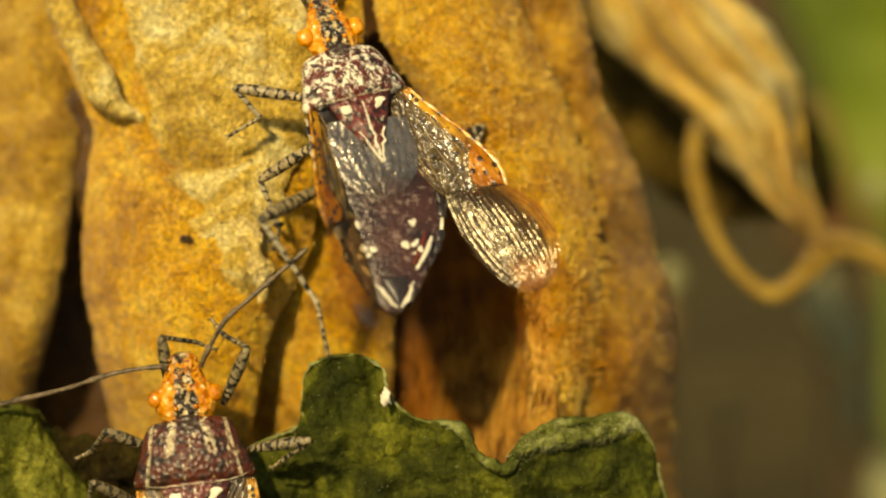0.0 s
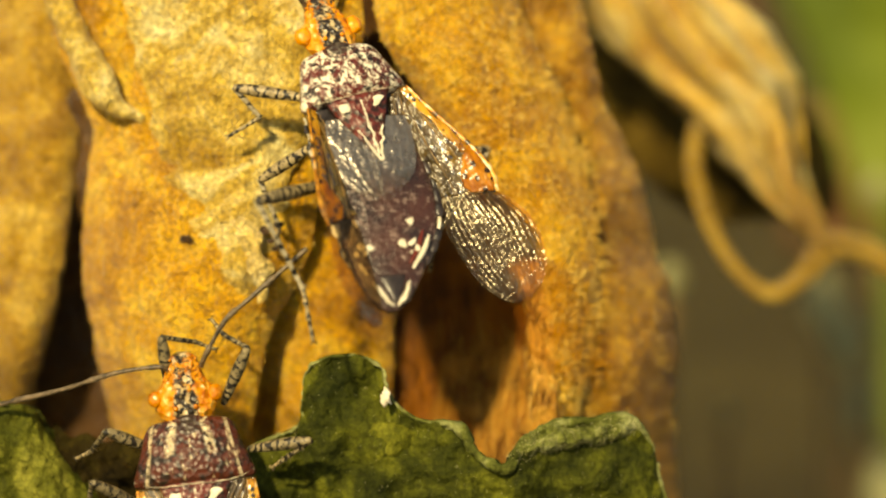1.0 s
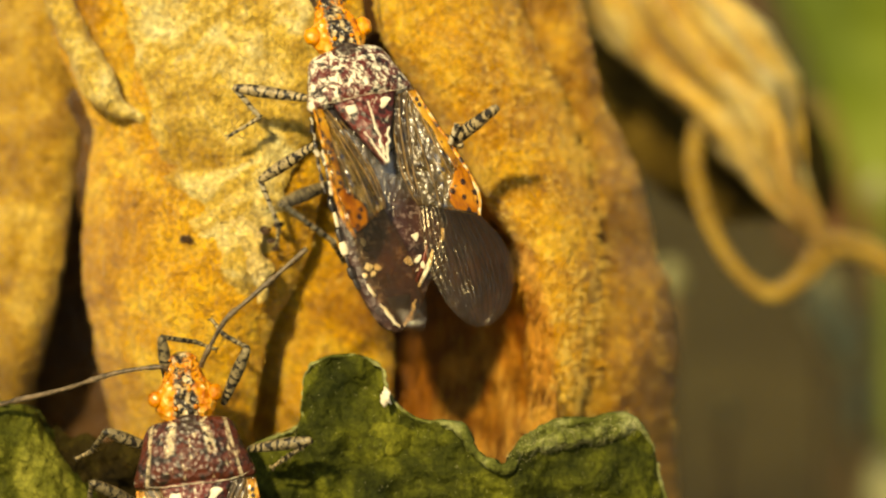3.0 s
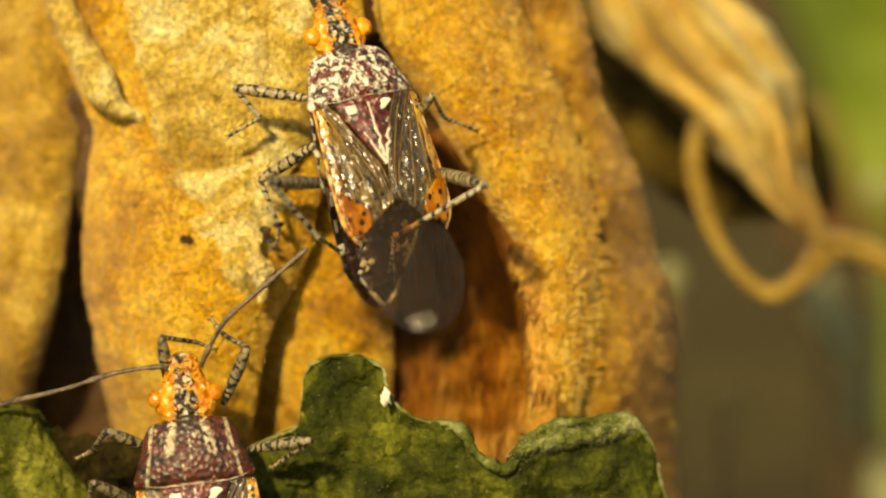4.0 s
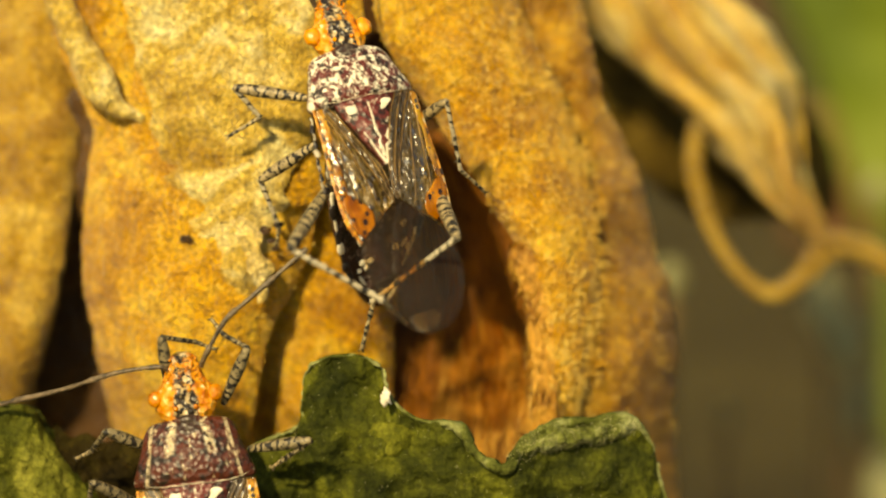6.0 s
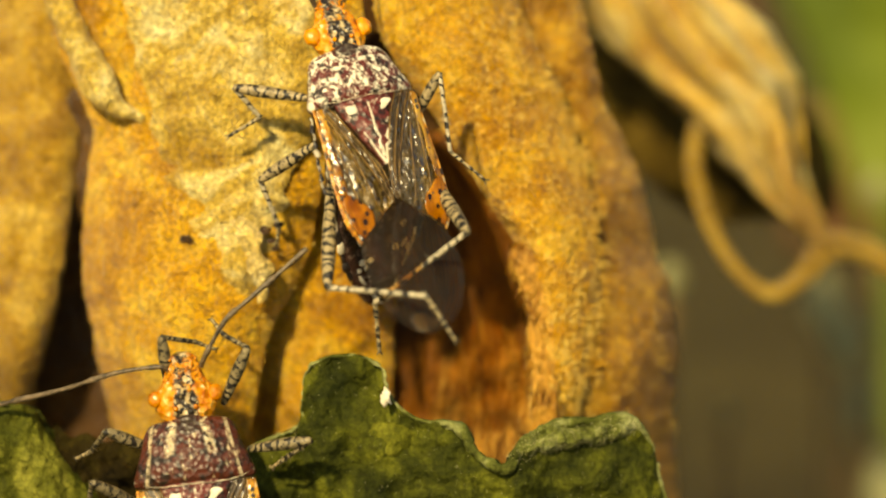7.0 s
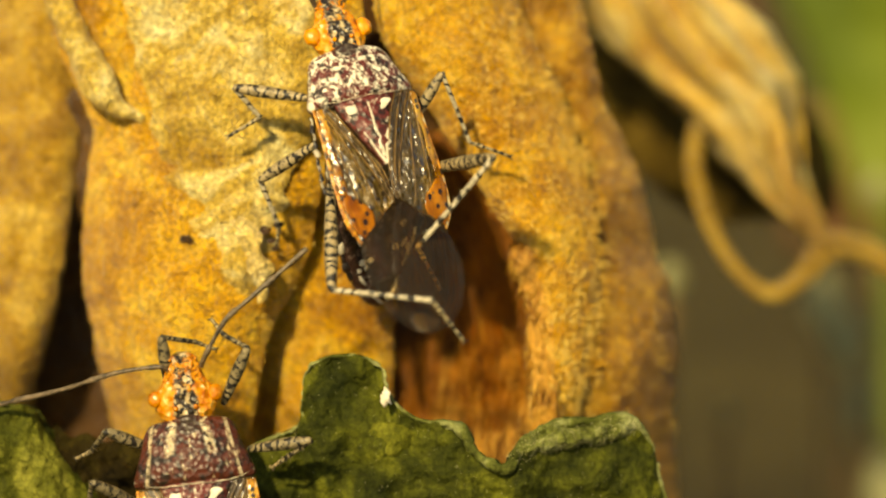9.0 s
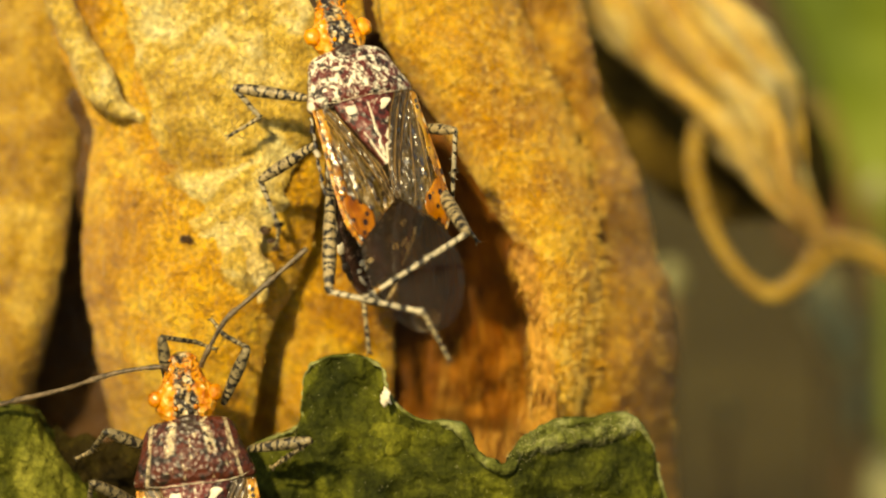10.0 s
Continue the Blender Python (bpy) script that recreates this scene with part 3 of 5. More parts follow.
    def on_bed(v, u, lift):
        e = line[min(199, max(0, int(v * 199)))]
        q = e[:3] + (e[3:6] - e[:3]) * u
        return (q[0], q[1], q[2] + e[6] * 4 * u * (1 - u) + lift)

    def hair_part(count, low, high, inner, material, label):
        bm = bmesh.new()
        for _ in range(count):
            v, u = rng.uniform(low, high), inner + (1 - inner) * rng.random() ** 0.75
            run, drift = rng.uniform(0.12, 0.36), rng.uniform(-0.14, 0.12)
            lift = rng.uniform(0.05, 0.75)
            hairline = [on_bed(v, u, 0.0), on_bed(v + run * 0.3, u + drift * 0.2, lift * 0.6), on_bed(v + run * 0.65, u + drift * 0.55, lift),
                        on_bed(v + run, u + drift, lift + rng.uniform(-0.1, 0.25))]
            w = rng.choice((0.8, 0.9, 1.0, 1.9))
            tube(bm, hairline, [0.012 * w, 0.014 * w, 0.01 * w, 0.003], 3, samples=7)
        tagged(valve(bm, material, label, "pod_hair"), kind="stuff")

    # The first hairs carry the hollow's shade in their colour; the amber ones are unshaded.
    hair_part(4200, -0.05, 0.9, 0.0, SHADED_HAIR, "reddish-brown silky hairs lining the hollow, darkened for its shade")
    hair_part(4400, 0.46, 0.94, 0.42, AMBER_HAIR, "amber silky hairs at the foot of the hollow")

    # fringe on the rim of the right valve
    rim = spline([(1.5, 0.2, -1.9), (1.76, -0.37, -1.9), (1.964, -1.518, -1.9), (2.068, -2.669, -2), (2.047, -3.826, -2.2), (1.949, -4.988, -2.4)], 200)
    bm = bmesh.new()
    for _ in range(1700):
        x, y, z = rim[rng.randrange(200)]
        x += rng.uniform(-0.04, 0.5)
        run, lean = rng.uniform(0.25, 0.8), rng.uniform(-0.22, 0.1)
        w = rng.choice((0.8, 1.0, 1.6))
        tube(bm, [(x, y, z - 0.2), (x + lean * run * 0.3, y - run * 0.35, z + 0.12), (x + lean * run * 0.7, y - run * 0.7, z), (x + lean * run, y - run, z - rng.uniform(0.1, 0.7))],
             [0.009 * w, 0.012 * w, 0.008 * w, 0.002], 3, samples=7)
    tagged(valve(bm, AMBER_HAIR, "silky amber fringe on the rim of the hollow", "pod_hair"), kind="stuff")
    edge = spline([(1.88, 5.292, -2.9), (2.813, 3.367, -3.1), (3.226, 2.206, -3.1), (3.502, 0.914, -2.9), (3.635, -0.374, -3), (3.638, -1.664, -3.1), (3.484, -2.826, -3.1), (3.232, -3.995, -3.3)], 200)
    bm = bmesh.new()
    for _ in range(500):
        x, y, z = edge[rng.randrange(200)]
        x += rng.uniform(-0.7, 0.06)
        z += 0.12
        run, lean = rng.uniform(0.08, 0.3), rng.uniform(-0.6, 0.8)
        tube(bm, [(x, y, z), (x + run * 0.5, y + lean * run * 0.5, z + 0.08), (x + run, y + lean * run, z + rng.uniform(-0.1, 0.1))], [0.014, 0.013, 0.004], 3, samples=4)
    tagged(valve(bm, FUZZ, "golden down on the outer rim", "valve_down"), kind="stuff")


build_pod()


# ---- green leaf ----
def build_leaf():
    at = (-1.073, -6.244, -2)
    leaf = thing("green_leaf", at, "thick dark green leaf with a pale curled margin", "leaf")
    off = tuple(-v for v in at)
    top = [(-10.731, -3.166, -1.6), (-9.831, -3.467, -1.5), (-9.161, -3.591, -1.4), (-8.887, -3.954, -1.6), (-8.333, -4.447, -1.8), (-7.584, -4.967, -2), (-6.69, -5.222, -2),
           (-5.785, -5.211, -1.8), (-4.735, -4.735, -1.2), (-4.215, -4.342, -0.9), (-3.58, -4.097, -0.8), (-3.199, -3.841, -0.7), (-3.107, -3.321, -0.6), (-3.054, -2.752, -0.5),
           (-2.664, -2.4, -0.5), (-1.872, -2.35, -0.5), (-1.357, -2.652, -0.5), (-1.181, -3.253, -0.45), (-0.552, -3.754, -0.4),
           (0.351, -3.95, -0.3), (0.727, -4.497, -0.2), (1.389, -4.843, -0.1), (1.731, -4.402, -0.3), (2.403, -3.938, -0.6),
           (3.354, -3.795, -0.8), (4.119, -3.778, -1), (4.659, -4.317, -1.2), (4.897, -5.189, -1.4), (5.162, -6.345, -1.6)]
    n = len(top)
    rows = []
    for k, a in enumerate(top):
        b = (-10.6 + k * (15.8 / (n - 1)), -7.4, -1.0 - 0.3 * (k % 2))
        rows.append((a, b, 0.25))
    bm = sheet(rows, 60, 300, 0.22, 0.3, 0.9, curl=(0.1, 0), seed=31)
    fuzz = down(bm, 900, 0.08, 5, 0.005)
    blade = part("blade", bm, LEAF, leaf, "dark green uneven blade", off)
    tagged(part("leaf_down", fuzz, PALE_DOWN, blade, "short pale down"), kind="stuff")
    bm = bmesh.new()
    radii = [0.02 + 0.02 * abs(math.sin(k * 1.7)) for k in range(n)]
    for k in range(19, 26):
        radii[k] = 0.1 + 0.05 * (k % 2)
    tube(bm, [(x, y - 0.03, z - 0.02) for x, y, z in top], radii, 8, samples=200)
    for v in bm.verts:
        v.co += Vector((noise.noise(v.co * 8), noise.noise(v.co * 8 + Vector((9, 0, 0))), noise.noise(v.co * 8 + Vector((0, 9, 0))))) * 0.07
    part("margin", bm, RIM, leaf, "pale green curled margin", off)
    part("side_lobe", sheet([
        ((-10.789, -3.335, -1), (-10.767, -6.291, -0.8), 0.2),
        ((-10.031, -3.474, -1), (-9.874, -6.284, -0.7), 0.3),
        ((-9.273, -3.55, -1), (-9.108, -6.278, -0.6), 0.3),
        ((-8.92, -4.093, -1), (-8.488, -6.284, -0.7), 0.3),
        ((-8.398, -4.793, -1.1), (-7.875, -6.298, -0.9), 0.2),
        ((-7.782, -5.437, -1.3), (-7.394, -6.318, -1.2), 0.1)], 50, 60, 0.15, 0.35, 0.7, fray=0.15, curl=(0.15, 0.1), seed=36), LOBE, leaf,
        "yellowish green side lobe", off)
    # Brown leaf matter and the bug's shadow share this sheet's dark colour.
    part("withered_shaded_patch", sheet([
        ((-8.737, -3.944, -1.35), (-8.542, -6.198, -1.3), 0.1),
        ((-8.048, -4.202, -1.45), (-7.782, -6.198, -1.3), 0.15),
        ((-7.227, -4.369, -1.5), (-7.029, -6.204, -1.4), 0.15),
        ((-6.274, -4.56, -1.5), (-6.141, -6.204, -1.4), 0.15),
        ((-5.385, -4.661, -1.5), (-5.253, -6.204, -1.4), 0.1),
        ((-4.496, -4.56, -1.5), (-4.369, -6.211, -1.5), 0.1)], 30, 60, 0.1, 0.4, 0.5, fray=0.3, curl=(0.2, 0.1), seed=38), SHADED_HUSK, leaf,
        "dark brown patch, withered leaf and shadow in one", off)
    blister = sheet([((-1.622, -3.86, -0.55), (-0.78, -3.86, -0.55), 0.05), ((-1.81, -4.072, -0.5), (-0.579, -4.076, -0.6), 0.16), ((-1.812, -4.328, -0.6), (-0.579, -4.328, -0.6), 0.22),
                     ((-1.685, -4.577, -0.55), (-0.742, -4.577, -0.55), 0.2), ((-1.435, -4.745, -0.65), (-0.994, -4.745, -0.65), 0.02)], 24, 24, 0.3, 0.1, 0.4, fray=0.1, curl=(0.2, 0.2), seed=37)
    part("blister", blister, LEAF_PALE, leaf, "pale green blister on the blade", off)
    # rolled flap of the margin
    flap = sheet([
        ((1.452, -4.517, -0.1), (1.515, -4.895, -0.15), 0.03),
        ((1.894, -4.151, -0.3), (2.019, -4.652, -0.3), 0.15),
        ((2.526, -3.883, -0.5), (2.586, -4.444, -0.4), 0.2),
        ((3.35, -3.766, -0.7), (3.346, -4.391, -0.6), 0.22),
        ((4.051, -3.748, -0.9), (4.085, -4.211, -0.8), 0.15),
        ((4.308, -3.879, -1), (4.371, -4.157, -1), 0.05)], 30, 100, 0.1, 0.2, 0.35, fray=0.2, curl=(0.1, 0.25), seed=33)
    fuzz = down(flap, 700, 0.09, 6, 0.005)
    flap = part("rolled_flap", flap, RIM, leaf, "pale rolled flap of the margin", off)
    tagged(part("leaf_down", fuzz, PALE_DOWN, flap, "short pale down"), kind="stuff")
    bm = bmesh.new()
    tube(bm, [(-1.068, -5.836, -1.6), (-1.095, -6.766, -4), (1.0, -14, -12), (1.0, -40, -20)], [0.5, 0.6, 0.7, 0.8], 10, samples=24)
    part("leaf_stalk", bm, STEM, leaf, "", off)
    crumb_at = (-1.251, -3.279, -0.1)
    crumb = thing("white_crumb", crumb_at, "tiny white crumb on the green leaf", "crumb")
    bm = bmesh.new()
    ball(bm, (0, 0, 0), 0.16, (0.7, 1.1, 0.6), 3)
    for v in bm.verts:
        v.co *= 1 + 0.8 * noise.noise(v.co * 14)
    part("grain", bm, CHALK, crumb)


def build_crumbs():
    rng = random.Random(8)
    for x, y, z, r in ((-4.231, -0.304, -1.25, 0.12),
                       (-4.436, -0.418, -1.3, 0.09),
                       (-3.997, 0.417, -1.1, 0.11),
                       (-3.872, 0.19, -1.15, 0.08),
                       # Added in place of a notch and its shadow, no crumb.
                       (-5.742, 0.215, -1.3, 0.12),
                       (-3.693, 0.544, -1.1, 0.1),
                       (-3.773, 0.013, -1.2, 0.07),
                       (-4.374, -1.004, -1.6, 0.11),
                       (-4.659, -1.336, -1.7, 0.1),
                       (-4.791, -1.593, -1.8, 0.13),
                       (-4.48, -1.464, -1.7, 0.07),
                       (-4.872, -1.901, -1.9, 0.08),
                       (-4.522, -0.749, -1.5, 0.06)):
        crumb = thing("bark_crumb", (x, y, z), "dark brown speck on the pod, mostly bark crumbs", "crumb", "crumbs on the pod")
        bm = bmesh.new()
        ball(bm, (0, 0, 0), r, (1.3, 0.8, 0.6), 3)
        for v in bm.verts:
            v.co *= 1 + 0.9 * noise.noise(v.co * 9 + Vector((x, y, 0)))
        part("grain", bm, BROWN_AND_SHADE, crumb)


build_leaf()
build_crumbs()


# ---- dry bract behind, far leaves and stems ----
def build_behind():
    at = (4.416, 6.163, -11)
    bract = thing("dry_bract", at, "folded straw-coloured dry bract with a looping tendril", "bract")
    off = tuple(-v for v in at)
    part("blade", sheet([
        ((2.1, 7.2, -9.5), (4.766, 7.589, -9.5), 0.4),
        ((3.1, 6.05, -9.5), (6.143, 6.625, -9.5), 0.8),
        ((4.35, 4.7, -9.6), (7.708, 5.733, -9.8), 1.1),
        ((5.636, 3.605, -9.8), (8.57, 4.659, -10.2), 1.2),
        ((6.616, 2.477, -10), (8.865, 3.21, -10.4), 1.1),
        ((7.641, 1.401, -10.2), (8.965, 1.824, -10.6), 0.8),
        ((8.587, 0.57, -10.4), (9.438, 0.71, -10.6), 0.5),
        ((9.262, -0.097, -10.5), (9.759, 0.014, -10.6), 0.2)], 70, 130, 0.15, 0.1, 2.2, 0.36, 3, 0.1, (0.25, 0.65), 41), HUSK, bract,
        "folded papery blade", off)
    bm = bmesh.new()
    tube(bm, [(6.348, 3.494, -10.6), (6.169, 2.098, -10.4), (6.538, 0.639, -10.3), (7.225, -0.513, -10.2), (8.015, -1.096, -10.2),
              (8.759, -0.75, -10.3), (9.471, 0.014, -10.5), (10.266, 0.014, -10.8), (11.425, -0.546, -11.2), (12.874, -1.11, -11.6)],
         [0.18, 0.23, 0.2, 0.17, 0.22, 0.27, 0.4, 0.35, 0.3, 0.28], 10, 0.4, 70)
    part("tendril", bm, TENDRIL, bract, "thin looping dry tendril", off)
    # Dark sheet added for the shade between pod and bract.
    part("shade_sheet", sheet([
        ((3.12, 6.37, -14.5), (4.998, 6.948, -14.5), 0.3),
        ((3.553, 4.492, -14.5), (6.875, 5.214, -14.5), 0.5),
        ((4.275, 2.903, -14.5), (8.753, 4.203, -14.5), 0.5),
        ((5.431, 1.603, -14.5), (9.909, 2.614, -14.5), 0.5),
        ((6.731, 0.592, -14.5), (10.053, 0.881, -14.5), 0.2)], 24, 40, 0.2, 0.4, 1.5, seed=44), GAP_SHADE, bract, "dark sheet for the shade behind the bract", off)
    bm = bmesh.new()
    tube(bm, [(2.777, 7.197, -9.8), (2.46, 8.119, -11), (-4, 30, -30), (6, -40, -80), (8, -330, -140)], [0.5, 0.6, 0.9, 1.4, 2], 10, samples=40)
    part("stalk", bm, STEM, bract, "", off)

    def evenly(a, c):
        """Four points on the way from a to c."""
        return [tuple(a[k] + (c[k] - a[k]) * f for k in range(3)) for f in (0, 1 / 3, 2 / 3, 1)]

    def broad_leaf(pts, label, at):
        leaf = thing("broad_leaf", at, label, "leaf", "leaves behind the pod")
        o = tuple(-v for v in at)
        part("blade", sheet(pts, 24, 40, 0.3, 0.8, 9, seed=int(at[0])), FAR_LEAF, leaf, "", o)
        mid = [tuple((a[k] + b[k]) / 2 + (0.3 if k == 2 else 0) for k in range(3)) for a, b, _ in pts]
        bm = bmesh.new()
        tube(bm, mid, [0.5] * len(mid), 8)
        part("midrib", bm, FAR_LEAF, leaf, "", o)
        bm = bmesh.new()
        e = mid[-1]
        tube(bm, evenly(e, (30, -300, -115)), [0.5, 0.7, 0.9, 1.2], 8, samples=20)
        part("leaf_stalk", bm, FAR_LEAF, leaf, "", o)

    broad_leaf([((11.807, 10.735, -40), (15.061, 11.278, -38), 0.3),
                ((10.7, 8.592, -40), (17.603, 9.027, -36), 0.5),
                ((11.3, 6.627, -40), (18.47, 6.601, -36), 0.5),
                ((12.1, 4.483, -40), (18.47, 4.176, -36), 0.5),
                ((12.825, 2.34, -40), (16.91, 1.923, -36), 0.4),
                ((13.325, 0.554, -40), (15.176, 0.372, -39), 0.2)], "broad fresh green leaf, sunlit", (14.685, 1.098, -41))

    foot = (40, -300, -120)
    stem = thing("reddish_stem", foot, "thin reddish-brown plant stem", "stem")
    o = tuple(-v for v in foot)
    line = [(9.1, 9.656, -45), (9.841, 6.876, -45), (10.846, 3.939, -46), (12.059, 0.859, -46), (13.739, 0.205, -46), (15.979, 0.019, -46), (60, -60, -70), foot]
    bm = bmesh.new()
    tube(bm, line, [0.6, 0.7, 0.6, 0.5, 0.5, 0.6, 0.8, 1.4], 10, samples=48)
    part("stem_rod", bm, RED_STEM, stem, "", o)
    for p in line[1:4]:
        bm = bmesh.new()
        ball(bm, p, 0.85, (1, 1.3, 1), 2)
        part("stem_node", bm, RED_STEM, stem, "", o)

    for k, (p, w, h) in enumerate((((6.318, -0.802, -24), 0.4, 0.5), ((10.95, -1.5, -28), 0.5, 0.9), ((11.6, -2.6, -28), 0.6, 0.9),
                                  ((12.245, 1.694, -26), 0.35, 0.45), ((12.75, -6.9, -28), 0.6, 1.3), ((8.0, -4.65, -26), 0.16, 0.22), ((12.4, -4.6, -34), 0.5, 1.2))):
        base = (p[0] + 6, -310, -118)
        pale = thing("pale_leaf", base, "small withered grey-green leaf on a thin stalk", "leaf", "withered leaves behind the pod")
        o = tuple(-v for v in base)
        part("blade", sheet([((p[0] - 0.1, p[1] + h, p[2]), (p[0] + 0.1, p[1] + h, p[2]), 0.05), ((p[0] - w * 0.8, p[1] + h * 0.4, p[2]), (p[0] + w * 0.7, p[1] + h * 0.5, p[2]), 0.2),
                             ((p[0] - w, p[1] - h * 0.3, p[2]), (p[0] + w, p[1] - h * 0.2, p[2]), 0.2), ((p[0] - 0.1, p[1] - h, p[2]), (p[0] + 0.1, p[1] - h, p[2]), 0.05)],
                            10, 16, 0.08, 0.1, 0.7, seed=50 + k), PALE_BIT, pale, "", o)
        bm = bmesh.new()
        tube(bm, evenly((p[0], p[1] - h * 0.9, p[2] - 0.1), base), [0.1, 0.15, 0.25, 0.4], 6, samples=20)
        part("leaf_stalk", bm, STEM, pale, "", o)


build_behind()


# ---- the two bugs ----
def turned(z, x, y):
    return pose(0, 0, 0, 0, 0, z) @ pose(0, 0, 0, x, 0, 0) @ pose(0, 0, 0, 0, y, 0)


def ruffle(bm, amount, fine=6.0):
    """Makes an outline uneven."""
    for v in bm.verts:
        q = v.co * fine
        v.co += Vector((noise.noise(q), noise.noise(q + Vector((5, 0, 0))), 0)) * amount
    return bm


def bone(bug, name, length, shape, material, label=""):
    """A leg joint along its own x; shape: (share of the length, radius)."""
    bm = bmesh.new()
    tube(bm, [(length * s, 0, 0) for s, _ in shape], [r for _, r in shape], 10, samples=5 * len(shape))
    if name == "tibia":
        rng = random.Random(int(length * 100))
        for k in range(11):
            s, a = rng.uniform(0.1, 1), rng.uniform(0, 6.28)
            x, dy, dz = length * s, math.cos(a), math.sin(a)
            tube(bm, [(x, dy * 0.03, dz * 0.03), (x + 0.05, dy * 0.13, dz * 0.13)], [0.012, 0.004], 3, samples=2)
    if name == "tarsus":
        for s in (-1, 1):
            tube(bm, [(length * 0.97, 0, 0), (length * 1.05, s * 0.05, 0.01), (length * 1.08, s * 0.07, -0.05)], [0.022, 0.018, 0.006], 4, samples=5)
    return part(name, bm, material, bug, label)


def make_leg(bug, thigh, shin, foot, k=1.0, skins=(LEG, SHIN)):
    """A leg of three joints, by their lengths."""
    k *= 0.9
    return [
        bone(bug, "femur", thigh, ((0, 0.07 * k), (0.15, 0.11 * k), (0.6, 0.155 * k), (0.9, 0.12 * k), (1, 0.08 * k)), skins[0], "grey banded femur"),
        bone(bug, "tibia", shin, ((0, 0.075 * k), (0.1, 0.065 * k), (0.9, 0.058 * k), (1, 0.07 * k)), skins[1], "tibia with dark blotches"),
        bone(bug, "tarsus", foot, ((0, 0.05 * k), (0.3, 0.06 * k), (0.36, 0.04 * k), (0.6, 0.055 * k), (0.66, 0.04 * k), (0.9, 0.05 * k), (1, 0.03 * k)), LEG)]


def reach(leg, t, hip, knee, ankle, tip):
    """Poses of a leg's joints at t. Each end: x, y on the stage and whether the joint rises to the lens (1) or falls (-1)."""
    a, out = Vector(hip), []
    for joint, (x, y, way) in zip(leg, (knee, ankle, tip)):
        length = joint["length"]
        d = Vector((x - a.x, y - a.y, 0))
        if d.length > length:
            d *= length / d.length
        d.z = way * math.sqrt(max(length ** 2 - d.x ** 2 - d.y ** 2, 0))
        out.append((a.copy(), d.copy()))
        a = a + d
    return t, out


def joint_pose(a, d, body):
    """A joint's pose in its bug's space."""
    m = Matrix.Translation(a * MM) @ d.to_track_quat("X", "Z").to_matrix().to_4x4()
    return body.inverted() @ m


